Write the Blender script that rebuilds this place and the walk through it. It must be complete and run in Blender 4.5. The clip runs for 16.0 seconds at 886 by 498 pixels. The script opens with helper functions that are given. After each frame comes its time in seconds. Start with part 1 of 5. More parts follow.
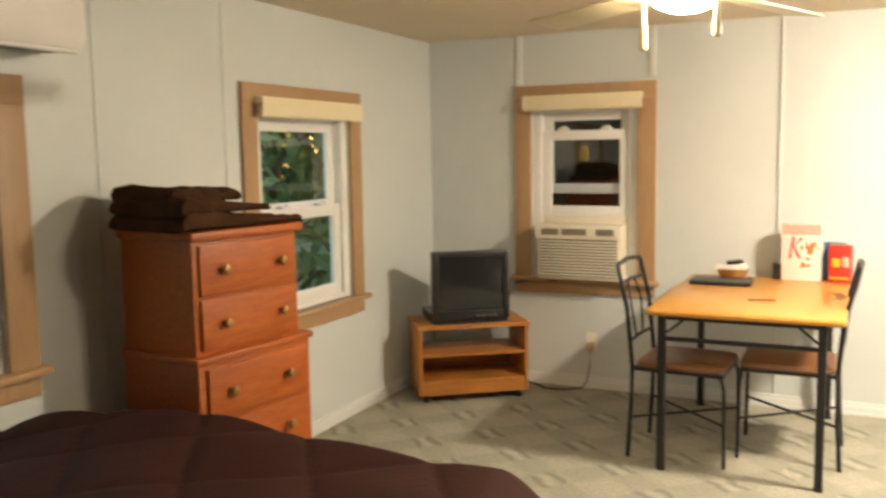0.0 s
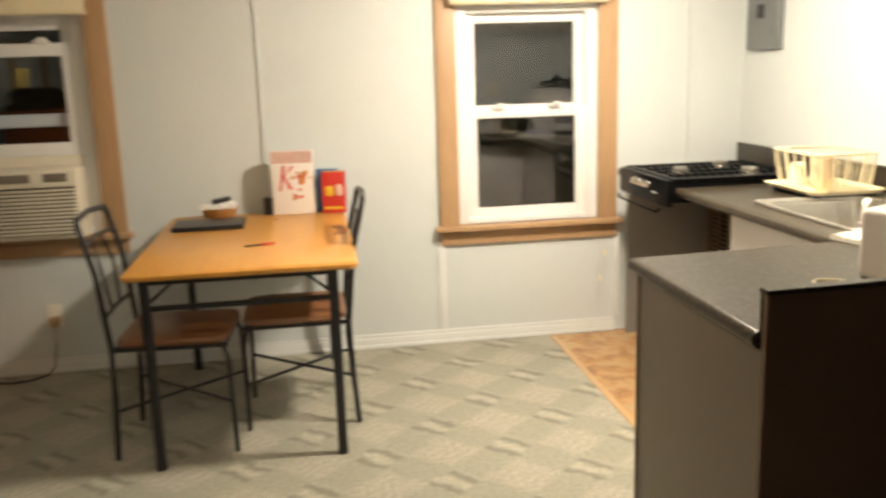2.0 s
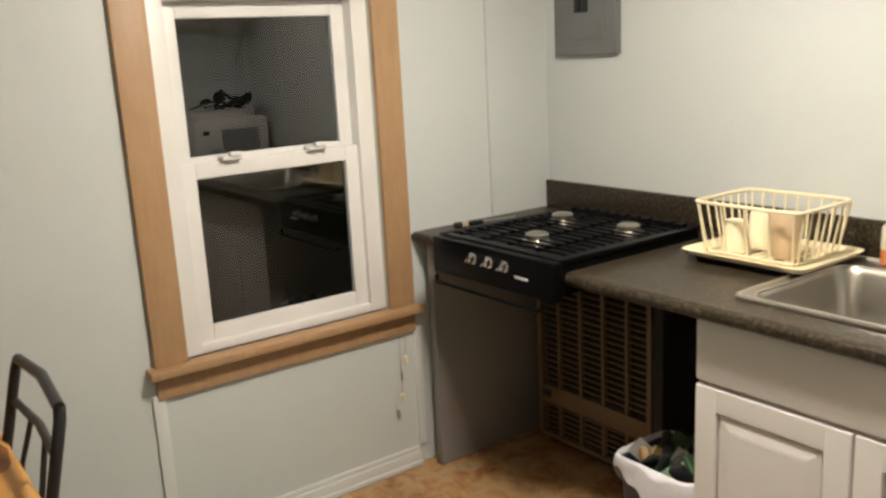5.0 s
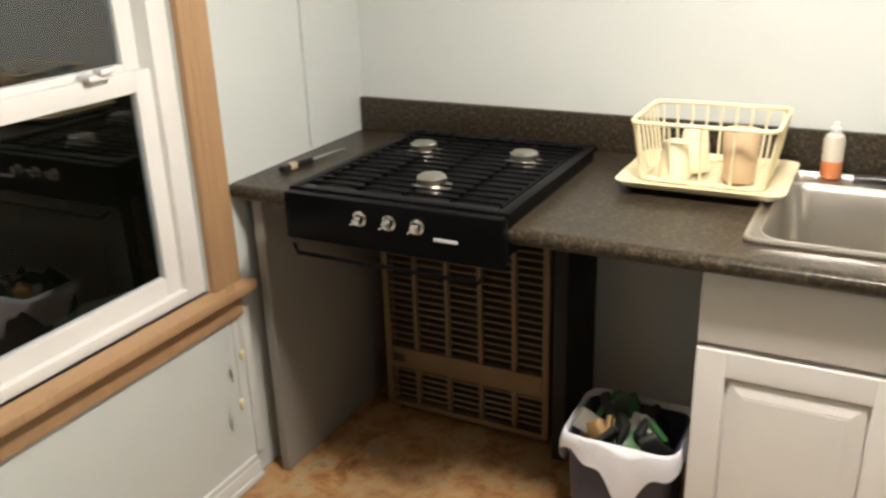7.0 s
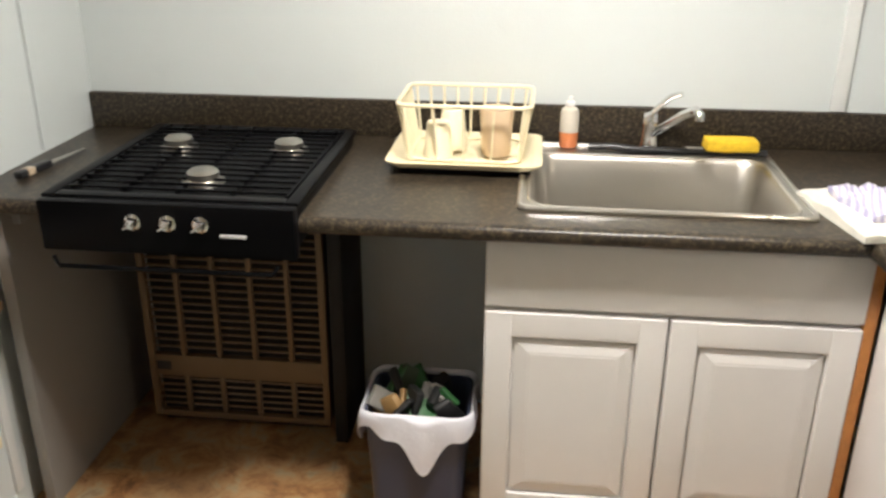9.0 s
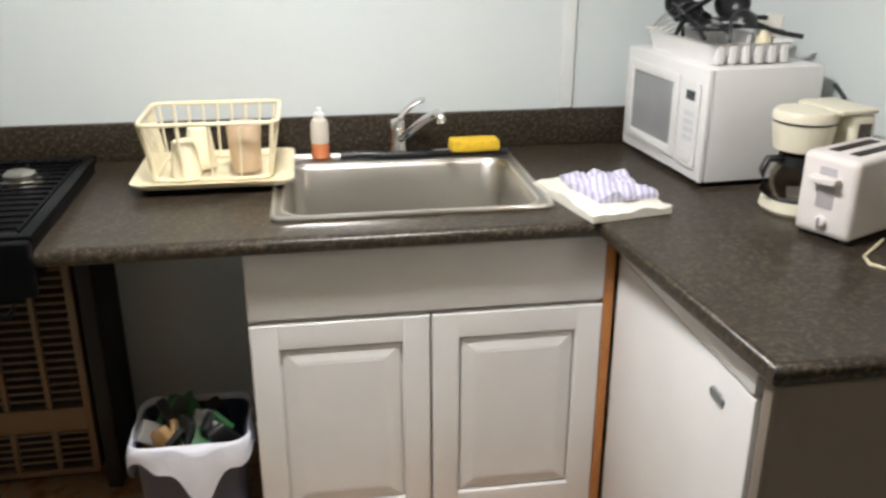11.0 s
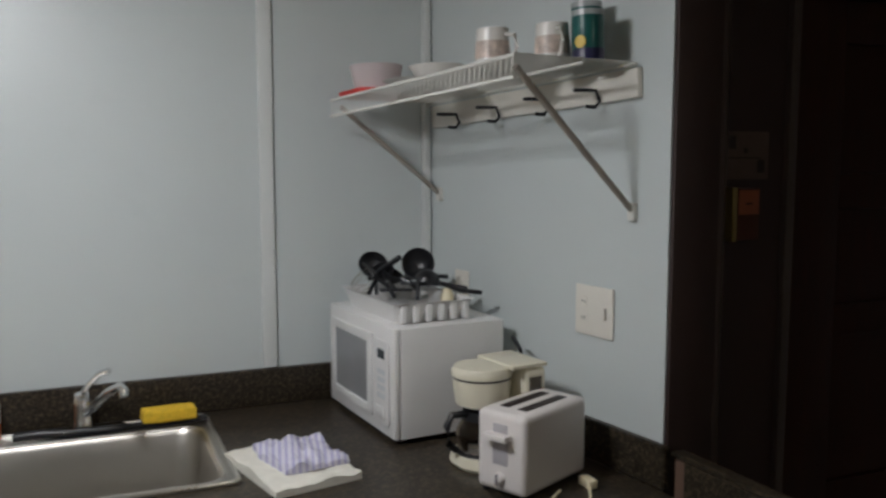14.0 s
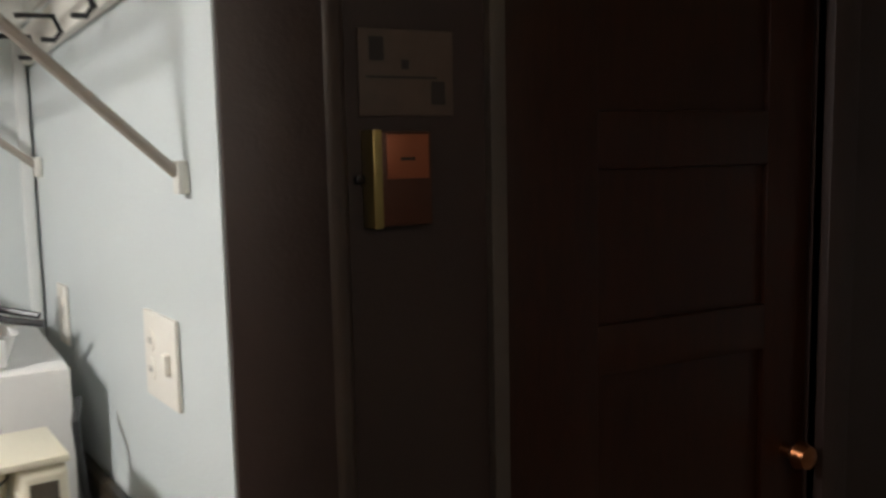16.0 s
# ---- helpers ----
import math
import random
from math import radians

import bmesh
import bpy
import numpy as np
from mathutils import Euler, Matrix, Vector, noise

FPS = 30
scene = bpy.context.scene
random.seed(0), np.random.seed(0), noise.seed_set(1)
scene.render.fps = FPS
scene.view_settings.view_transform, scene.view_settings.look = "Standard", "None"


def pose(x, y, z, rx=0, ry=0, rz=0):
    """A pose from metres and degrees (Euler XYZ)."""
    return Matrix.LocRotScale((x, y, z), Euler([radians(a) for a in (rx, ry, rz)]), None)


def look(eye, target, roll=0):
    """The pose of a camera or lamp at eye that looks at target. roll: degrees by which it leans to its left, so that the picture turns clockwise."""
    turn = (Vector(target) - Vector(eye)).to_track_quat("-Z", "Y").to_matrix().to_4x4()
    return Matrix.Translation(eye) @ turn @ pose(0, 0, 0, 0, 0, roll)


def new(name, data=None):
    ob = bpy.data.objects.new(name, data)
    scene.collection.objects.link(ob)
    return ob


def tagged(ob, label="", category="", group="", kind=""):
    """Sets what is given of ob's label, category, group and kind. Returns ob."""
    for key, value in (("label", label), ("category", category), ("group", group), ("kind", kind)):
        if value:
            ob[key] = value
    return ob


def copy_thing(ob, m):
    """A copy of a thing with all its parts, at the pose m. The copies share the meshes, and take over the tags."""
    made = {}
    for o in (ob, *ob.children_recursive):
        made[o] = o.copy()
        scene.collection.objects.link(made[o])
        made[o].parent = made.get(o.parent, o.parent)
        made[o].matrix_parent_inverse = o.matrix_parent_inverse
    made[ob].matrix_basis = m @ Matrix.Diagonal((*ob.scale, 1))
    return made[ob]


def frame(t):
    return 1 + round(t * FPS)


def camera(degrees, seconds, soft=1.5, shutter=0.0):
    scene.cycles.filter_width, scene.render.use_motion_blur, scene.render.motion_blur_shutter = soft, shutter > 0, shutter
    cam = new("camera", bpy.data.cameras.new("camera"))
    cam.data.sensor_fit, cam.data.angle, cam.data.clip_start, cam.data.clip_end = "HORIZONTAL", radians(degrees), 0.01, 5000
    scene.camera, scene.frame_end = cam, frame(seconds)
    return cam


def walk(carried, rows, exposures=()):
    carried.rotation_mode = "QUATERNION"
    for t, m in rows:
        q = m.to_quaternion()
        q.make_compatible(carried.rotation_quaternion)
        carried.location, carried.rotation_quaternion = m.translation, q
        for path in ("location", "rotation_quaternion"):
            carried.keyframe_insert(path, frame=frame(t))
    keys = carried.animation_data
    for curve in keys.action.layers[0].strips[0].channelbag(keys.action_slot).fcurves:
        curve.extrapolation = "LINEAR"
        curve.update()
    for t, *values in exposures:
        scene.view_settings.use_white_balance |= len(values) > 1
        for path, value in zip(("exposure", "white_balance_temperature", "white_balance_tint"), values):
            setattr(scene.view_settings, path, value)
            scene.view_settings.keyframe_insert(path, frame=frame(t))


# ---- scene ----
cam = camera(54.2, 16.0, 2.6, 0.4)
PATH = [
    (0, (0.416, -0.135, 1.508), (-0.444, 1.657, 1.29), -0.9),
    (0.5, (0.385, -0.017, 1.5), (-0.238, 1.861, 1.208), -1.9),
    (1, (0.378, 0.215, 1.465), (-0.016, 2.153, 1.162), -0.9),
    (1.5, (0.384, 0.453, 1.473), (0.19, 2.411, 1.113), -0.6),
    (2, (0.255, 0.695, 1.477), (0.537, 2.631, 1.064), -1.8),
    (2.5, (0.235, 0.995, 1.447), (0.795, 2.86, 0.993), -1.9),
    (3, (0.225, 1.291, 1.472), (0.997, 3.077, 1.012), -2.4),
    (3.5, (0.183, 1.631, 1.481), (0.997, 3.414, 1.084), -3.2),
    (4, (0.129, 1.948, 1.515), (1.079, 3.661, 1.113), -2.5),
    (6.5, (0.183, 3.435, 1.565), (1.667, 4.613, 0.924), -3.7),
    (7, (0.169, 3.631, 1.572), (1.819, 4.498, 0.85), -1.9),
    (7.5, (0.115, 3.793, 1.583), (1.869, 4.425, 0.862), -2.0),
    (8, (0.108, 3.836, 1.592), (1.903, 4.305, 0.846), -1.2),
    (10.5, (0.056, 3.799, 1.558), (1.909, 3.631, 0.824), 0.2),
    (11, (0.061, 3.764, 1.562), (1.905, 3.474, 0.844), 0.0),
    (11.5, (0.052, 3.728, 1.578), (1.907, 3.308, 0.958), 0.2),
    (12, (0.04, 3.703, 1.608), (1.903, 3.191, 1.09), 0.5),
    (12.5, (0.031, 3.674, 1.623), (1.905, 3.104, 1.224), -0.1),
    (13, (0.023, 3.651, 1.651), (1.906, 3.049, 1.344), -0.0),
    (13.5, (0.027, 3.627, 1.656), (1.891, 2.943, 1.414), 0.4),
    (14, (0.053, 3.518, 1.64), (1.881, 2.734, 1.43), 0.0),
    (14.5, (0.143, 3.246, 1.609), (1.987, 2.493, 1.427), 0.3),
    (15, (0.233, 2.947, 1.579), (2.063, 2.164, 1.387), 0.4),
    (15.5, (0.41, 2.718, 1.537), (2.206, 1.852, 1.384), -0.6),
    (16, (0.601, 2.555, 1.545), (2.37, 1.649, 1.318), -1.2),
]
walk(cam, [(t, look(eye, target, roll)) for t, eye, target, roll in PATH],
     [(0, 3.75, 6700, 10), (1.5, 3.25, 6500, 10), (2.5, 2.75, 6300, 10), (4, 2.1, 6050, 10), (6.5, 2.15, 5850, 10), (7, 2.45, 5750, 10), (8, 2.5, 5600, 10), (11, 2.2, 5200, 10), (12.5, 1.6, 5050, 10), (13.5, 1.1, 5050, 10), (14.5, 0.9, 5000, 10), (15, 0.95, 5000, 10), (15.5, 1.5, 5150, 10), (16, 2.1, 5250, 10)])
# ---------------------------------------------------------------- light
world = bpy.data.worlds.new("dusk")
scene.world = world
world.use_nodes = True
wn = world.node_tree.nodes
sky = wn.new("ShaderNodeTexSky")
sky.sky_type, sky.sun_disc = "NISHITA", False
sky.sun_elevation, sky.sun_rotation = radians(4), radians(110)
wn["Background"].inputs[1].default_value = 0.1
world.node_tree.links.new(sky.outputs[0], wn["Background"].inputs[0])
FAN_LAMP, KITCHEN_LAMP = 14.5, 53.0

# ---------------------------------------------------------------- builders
W, E, N, S, H = -2.21, 2.58, 5.18, -1.7, 2.25


def geom_box(bm, a, b, bevel=0.0, seg=2):
    """An axis-aligned box from corner a to corner b, with rounded edges."""
    c = [(a[i] + b[i]) / 2 for i in range(3)]
    d = [abs(b[i] - a[i]) for i in range(3)]
    r = bmesh.ops.create_cube(bm, size=1, matrix=Matrix.Translation(c) @ Matrix.Diagonal((*d, 1)))
    if bevel:
        edges = list({e for v in r["verts"] for e in v.link_edges})
        bmesh.ops.bevel(bm, geom=edges, offset=min(bevel, min(d) * 0.45), segments=seg, affect="EDGES", profile=0.6)
    return bm


def box(a, b, bevel=0.0, seg=2):
    return geom_box(bmesh.new(), a, b, bevel, seg)


def geom_rod(bm, p, q, r, seg=10, r2=None):
    p, q = Vector(p), Vector(q)
    d = q - p
    m = Matrix.Translation((p + q) / 2) @ d.to_track_quat("Z", "Y").to_matrix().to_4x4()
    bmesh.ops.create_cone(bm, cap_ends=True, segments=seg, radius1=r, radius2=r if r2 is None else r2, depth=d.length, matrix=m)
    return bm


def rod(p, q, r, seg=10, r2=None):
    return geom_rod(bmesh.new(), p, q, r, seg, r2)


def geom_tube(bm, pts, r, seg=8, closed=False):
    """A bent round bar along pts."""
    pts = [Vector(p) for p in pts]
    n = len(pts)
    rings = []
    up = Vector((0.03, 0.05, 1)).normalized()
    for i, p in enumerate(pts):
        a = pts[i - 1] if (i or closed) else p
        b = pts[(i + 1) % n] if (i < n - 1 or closed) else p
        d = (b - a).normalized()
        s = d.cross(up)
        s = s.normalized() if s.length > 0.05 else d.cross(Vector((1, 0, 0))).normalized()
        u = s.cross(d)
        rings.append([bm.verts.new(p + r * (math.cos(k * 2 * math.pi / seg) * s + math.sin(k * 2 * math.pi / seg) * u)) for k in range(seg)])
    for i in range(n if closed else n - 1):
        A, B = rings[i], rings[(i + 1) % n]
        for k in range(seg):
            bm.faces.new((A[k], A[(k + 1) % seg], B[(k + 1) % seg], B[k]))
    if not closed:
        bm.faces.new(rings[0]), bm.faces.new(rings[-1][::-1])
    bmesh.ops.recalc_face_normals(bm, faces=bm.faces)
    return bm


def tube(pts, r, seg=8, closed=False):
    return geom_tube(bmesh.new(), pts, r, seg, closed)


def prism(poly, z0, z1, bevel=0.0):
    bm = bmesh.new()
    lo = [bm.verts.new((x, y, z0)) for x, y in poly]
    hi = [bm.verts.new((x, y, z1)) for x, y in poly]
    n = len(poly)
    bm.faces.new(lo[::-1]), bm.faces.new(hi)
    for i in range(n):
        bm.faces.new((lo[i], lo[(i + 1) % n], hi[(i + 1) % n], hi[i]))
    bmesh.ops.recalc_face_normals(bm, faces=bm.faces)
    if bevel:
        bmesh.ops.bevel(bm, geom=list(bm.edges), offset=bevel, segments=2, affect="EDGES")
    return bm


def lathe(profile, seg=24, c=(0, 0, 0)):
    """A turned shape: profile of (radius, height)."""
    bm = bmesh.new()
    rings = []
    for r, z in profile:
        rings.append([bm.verts.new((c[0] + r * math.cos(k * 2 * math.pi / seg), c[1] + r * math.sin(k * 2 * math.pi / seg), c[2] + z)) for k in range(seg)])
    for A, B in zip(rings, rings[1:]):
        for k in range(seg):
            bm.faces.new((A[k], A[(k + 1) % seg], B[(k + 1) % seg], B[k]))
    bm.faces.new(rings[0][::-1]), bm.faces.new(rings[-1])
    bmesh.ops.recalc_face_normals(bm, faces=bm.faces)
    return bm


def slab_cells(bm, xs, zs, holes, put):
    """Fills a wall's cells that lie in no opening."""
    for x0, x1 in zip(xs, xs[1:]):
        for z0, z1 in zip(zs, zs[1:]):
            cx, cz = (x0 + x1) / 2, (z0 + z1) / 2
            if not any(a < cx < b and c < cz < d for a, b, c, d in holes):
                put(bm, x0, x1, z0, z1)


def wall(axis, lo, hi, a0, a1, holes=(), z1=None):
    """A thick wall between lo and hi on the axis, from a0 to a1 along the other, with openings (a, b, z0, z1)."""
    bm = bmesh.new()
    z1 = H if z1 is None else z1
    xs = sorted({a0, a1, *[h[0] for h in holes], *[h[1] for h in holes]})
    zs = sorted({0.0, z1, *[max(h[2], 0.0) for h in holes], *[h[3] for h in holes]})
    if axis == "y":
        slab_cells(bm, xs, zs, holes, lambda b, p, q, r, s: geom_box(b, (p, lo, r), (q, hi, s)))
    else:
        slab_cells(bm, xs, zs, holes, lambda b, p, q, r, s: geom_box(b, (lo, p, r), (hi, q, s)))
    return bm


def mesh_of(name, bm, material, smooth=None):
    me = bpy.data.meshes.new(name)
    for e in bm.edges:
        if len(e.link_faces) == 2:
            e.smooth = e.calc_face_angle() < 0.7
    for f in bm.faces:
        f.smooth = True
    bm.to_mesh(me)
    bm.free()
    me.materials.append(material)
    return me


def part(name, bm, material, parent, label=""):
    ob = new(name, mesh_of(name, bm, material))
    ob.parent = parent
    return tagged(ob, label)


def thing(name, label, category, m=None, group="", kind=""):
    ob = new(name)
    ob.empty_display_size = 0.1
    if m is not None:
        ob.matrix_basis = m
    return tagged(ob, label, category, group, kind)


def solid(name, bm, material, label, category, m=None, group="", kind=""):
    ob = new(name, mesh_of(name, bm, material))
    if m is not None:
        ob.matrix_basis = m
    return tagged(ob, label, category, group, kind)


# ---------------------------------------------------------------- materials
class Nodes:
    def __init__(self, name):
        self.m = bpy.data.materials.new(name)
        self.m.use_nodes = True
        self.t = self.m.node_tree
        self.b = self.t.nodes["Principled BSDF"]
        self.co = self.t.nodes.new("ShaderNodeTexCoord").outputs["Object"]

    def node(self, kind, **inputs):
        n = self.t.nodes.new(kind)
        for k, v in inputs.items():
            self.put(n.inputs[k.replace("_", " ")], v)
        return n

    def put(self, socket, v):
        if isinstance(v, bpy.types.NodeSocket):
            self.t.links.new(v, socket)
        else:
            socket.default_value = v

    def mapped(self, scale=(1, 1, 1), rot=(0, 0, 0)):
        return self.node("ShaderNodeMapping", Vector=self.co, Scale=scale, Rotation=[radians(a) for a in rot]).outputs[0]

    def noise(self, scale, detail=4.0, rough=0.55, vec=None, dist=0.0):
        return self.node("ShaderNodeTexNoise", Vector=vec or self.co, Scale=scale, Detail=detail, Roughness=rough, Distortion=dist).outputs[0]

    def ramp(self, fac, stops):
        r = self.t.nodes.new("ShaderNodeValToRGB")
        e = r.color_ramp.elements
        while len(e) < len(stops):
            e.new(0.5)
        for el, (p, c) in zip(e, stops):
            el.position, el.color = p, (*c, 1) if len(c) == 3 else c
        self.put(r.inputs[0], fac)
        return r.outputs[0]

    def math(self, op, a, b=0.0, c=0.0):
        n = self.t.nodes.new("ShaderNodeMath")
        n.operation = op
        self.put(n.inputs[0], a), self.put(n.inputs[1], b), self.put(n.inputs[2], c)
        return n.outputs[0]

    def mix(self, fac, a, b, mode="MIX"):
        n = self.t.nodes.new("ShaderNodeMix")
        n.data_type, n.blend_type = "RGBA", mode
        self.put(n.inputs[0], fac)
        for i, v in ((6, a), (7, b)):
            self.put(n.inputs[i], (*v, 1) if isinstance(v, tuple) and len(v) == 3 else v)
        return n.outputs[2]

    def bump(self, height, strength, dist=0.01):
        n = self.node("ShaderNodeBump", Strength=strength, Distance=dist, Height=height)
        self.put(self.b.inputs["Normal"], n.outputs[0])

    def done(self, color, rough=0.5, metal=0.0, spec=0.5):
        self.put(self.b.inputs["Base Color"], (*color, 1) if isinstance(color, tuple) else color)
        self.put(self.b.inputs["Roughness"], rough)
        self.b.inputs["Metallic"].default_value = metal
        self.b.inputs["Specular IOR Level"].default_value = spec
        return self.m


def plain(name, color, rough=0.5, metal=0.0, vary=0.12, scale=6.0, bump=0.05, fine=90.0, spec=0.5):
    """Paint, plastic or metal with faint blotches, grain and uneven gloss."""
    k = Nodes(name)
    big, small = k.noise(scale), k.noise(fine, 3.0)
    lo = tuple(c * (1 - vary) for c in color)
    hi = tuple(min(c * (1 + vary * 0.6), 1) for c in color)
    col = k.mix(k.ramp(big, [(0.3, (0, 0, 0)), (0.7, (1, 1, 1))]), lo, hi)
    col = k.mix(0.25, col, k.mix(small, lo, hi))
    if bump:
        k.bump(k.math("ADD", small, big), bump, 0.004)
    return k.done(col, k.math("MULTIPLY_ADD", big, 0.2, rough - 0.1), metal, spec)


def timber(name, dark, light, rough=0.4, scale=(1, 1, 8), grain=14.0, bump=0.08):
    """Wood with the grain along the axis that is scaled least."""
    k = Nodes(name)
    v = k.mapped(scale)
    a = k.noise(grain, 6.0, 0.6, v, 0.6)
    b = k.noise(grain * 6, 3.0, 0.6, v)
    c = k.noise(1.7, 2.0)
    col = k.ramp(k.math("MULTIPLY_ADD", b, 0.35, k.math("MULTIPLY", a, 0.75)), [(0.3, dark), (0.75, light)])
    col = k.mix(k.math("MULTIPLY", c, 0.3), col, tuple(d * 0.8 for d in dark))
    k.bump(k.math("ADD", a, b), bump, 0.003)
    return k.done(col, k.math("MULTIPLY_ADD", a, 0.2, rough - 0.1))


def wall_paint(name, color, rough, wavy=0.12):
    """Painted panel board: faint roller texture and smudges."""
    k = Nodes(name)
    a, b, c = k.noise(1.3, 3.0), k.noise(160.0, 2.0), k.noise(9.0, 4.0)
    col = k.mix(k.ramp(a, [(0.3, (0, 0, 0)), (0.75, (1, 1, 1))]), tuple(x * 0.93 for x in color), color)
    col = k.mix(k.ramp(c, [(0.62, (0, 0, 0)), (0.8, (0.25, 0.25, 0.25))]), col, tuple(x * 0.82 for x in color))
    k.bump(k.math("MULTIPLY_ADD", c, 0.6, b), wavy, 0.004)
    return k.done(col, k.math("MULTIPLY_ADD", c, 0.15, rough))


def laminate():
    """Dark stone-print laminate: coarse flecks over a near-black ground."""
    k = Nodes("speckled laminate")
    a, b, c = k.noise(95.0, 5.0, 0.7), k.noise(210.0, 3.0, 0.6), k.noise(14.0, 4.0)
    col = k.ramp(a, [(0.40, (0.006, 0.005, 0.004)), (0.5, (0.018, 0.014, 0.009)), (0.58, (0.075, 0.055, 0.032)), (0.7, (0.125, 0.1, 0.066))])
    col = k.mix(k.ramp(b, [(0.45, (0, 0, 0)), (0.7, (0.5, 0.5, 0.5))]), col, (0.09, 0.075, 0.052))
    col = k.mix(k.math("MULTIPLY", c, 0.3), col, (0.016, 0.013, 0.01))
    k.bump(b, 0.06, 0.002)
    return k.done(col, k.math("MULTIPLY_ADD", b, 0.14, 0.28), 0, 0.35)


def carpet():
    """Grey-green loop pile woven in a diagonal basket pattern of streaks."""
    k = Nodes("patterned carpet")
    v = k.mapped((1, 1, 1), (0, 0, 45))
    sep = k.node("ShaderNodeSeparateXYZ", Vector=v)
    wob = k.math("MULTIPLY", k.math("SUBTRACT", k.noise(11.0, 4.0, 0.6), 0.5), 0.09)
    U, V = k.math("ADD", sep.outputs[0], wob), k.math("ADD", sep.outputs[1], wob)
    u = k.math("FRACT", k.math("DIVIDE", k.math("ADD", U, 50.0), 0.36))
    w = k.math("FRACT", k.math("DIVIDE", k.math("ADD", V, 50.0), 0.36))

    def soft(x, a, b):
        n = k.t.nodes.new("ShaderNodeMapRange")
        n.interpolation_type = "SMOOTHSTEP"
        k.put(n.inputs[0], x)
        n.inputs[1].default_value, n.inputs[2].default_value = a, b
        return n.outputs[0]

    lo_u = k.math("MULTIPLY", soft(u, 0.02, 0.08), k.math("SUBTRACT", 1.0, soft(u, 0.42, 0.5)))
    lo_w = k.math("MULTIPLY", soft(w, 0.02, 0.08), k.math("SUBTRACT", 1.0, soft(w, 0.42, 0.5)))
    hi_u, hi_w = soft(u, 0.5, 0.56), soft(w, 0.5, 0.56)
    dash = k.math("MULTIPLY", lo_u, lo_w)
    weave = k.math("MULTIPLY", hi_u, hi_w)
    sd = k.math("MULTIPLY_ADD", k.math("COSINE", k.math("MULTIPLY", k.math("SUBTRACT", w, 0.23), 2 * math.pi / 0.27)), 0.5, 0.5)
    sw = k.math("MULTIPLY_ADD", k.math("SINE", k.math("MULTIPLY", u, 2 * math.pi / 0.12)), 0.5, 0.5)
    pile, soil, tuft = k.noise(300.0, 2.0), k.noise(1.6, 4.0), k.noise(55.0, 5.0, 0.75)
    band = k.math("MAXIMUM", lo_u, lo_w)
    base = k.mix(band, (0.50, 0.48, 0.40), (0.43, 0.425, 0.35))
    base = k.mix(k.math("MULTIPLY", dash, k.math("SUBTRACT", 1.0, sd)), base, (0.26, 0.265, 0.21))
    base = k.mix(k.math("MULTIPLY", dash, sd), base, (0.58, 0.56, 0.47))
    base = k.mix(k.math("MULTIPLY", weave, k.math("MULTIPLY", sw, 0.8)), base, (0.57, 0.55, 0.46))
    base = k.mix(k.ramp(tuft, [(0.38, (0.6, 0.6, 0.6)), (0.58, (0, 0, 0))]), base, (0.28, 0.28, 0.225))
    base = k.mix(k.math("MULTIPLY", soil, 0.25), base, (0.27, 0.25, 0.2))
    k.bump(k.math("ADD", pile, tuft), 0.7, 0.012)
    return k.done(base, 0.95, 0, 0.1)


def stone_vinyl():
    k = Nodes("stone-print vinyl")
    warp = k.noise(6.0, 4.0, 0.6)
    v = k.node("ShaderNodeVectorMath", **{"Vector": k.co}).outputs[0]
    cell = k.node("ShaderNodeTexVoronoi", Vector=v, Scale=6.5)
    edge = k.t.nodes.new("ShaderNodeTexVoronoi")
    edge.feature = "DISTANCE_TO_EDGE"
    edge.inputs["Scale"].default_value = 6.5
    k.put(edge.inputs["Vector"], v)
    a, b = k.noise(10.0, 7.0, 0.68, None, 0.5), k.noise(45.0, 4.0)
    col = k.ramp(a, [(0.32, (0.12, 0.05, 0.018)), (0.44, (0.36, 0.17, 0.06)), (0.53, (0.52, 0.31, 0.13)), (0.62, (0.46, 0.38, 0.24)), (0.72, (0.26, 0.12, 0.045))])
    tint = k.node("ShaderNodeSeparateColor", Color=cell.outputs["Color"]).outputs[0]
    col = k.mix(k.math("MULTIPLY", tint, 0.35), col, (0.42, 0.3, 0.17))
    col = k.mix(k.math("MULTIPLY", b, 0.3), col, (0.2, 0.11, 0.05))
    seam = k.ramp(k.math("ADD", edge.outputs["Distance"], k.math("MULTIPLY", warp, 0.03)), [(0.012, (0.35, 0.35, 0.35)), (0.03, (0, 0, 0))])
    col = k.mix(seam, col, (0.16, 0.09, 0.045))
    k.bump(a, 0.1, 0.003)
    return k.done(col, k.math("MULTIPLY_ADD", a, 0.2, 0.3))


def pane_glass():
    m = bpy.data.materials.new("window glass")
    m.use_nodes = True
    t = m.node_tree
    t.nodes.remove(t.nodes["Principled BSDF"])
    f = t.nodes.new("ShaderNodeFresnel")
    f.inputs["IOR"].default_value = 2.2
    a, b, x = t.nodes.new("ShaderNodeBsdfTransparent"), t.nodes.new("ShaderNodeBsdfGlossy"), t.nodes.new("ShaderNodeMixShader")
    a.inputs["Color"].default_value = (0.9, 0.95, 0.93, 1)
    b.inputs["Roughness"].default_value = 0.0
    t.links.new(f.outputs[0], x.inputs[0]), t.links.new(a.outputs[0], x.inputs[1]), t.links.new(b.outputs[0], x.inputs[2])
    t.links.new(x.outputs[0], t.nodes["Material Output"].inputs[0])
    return m


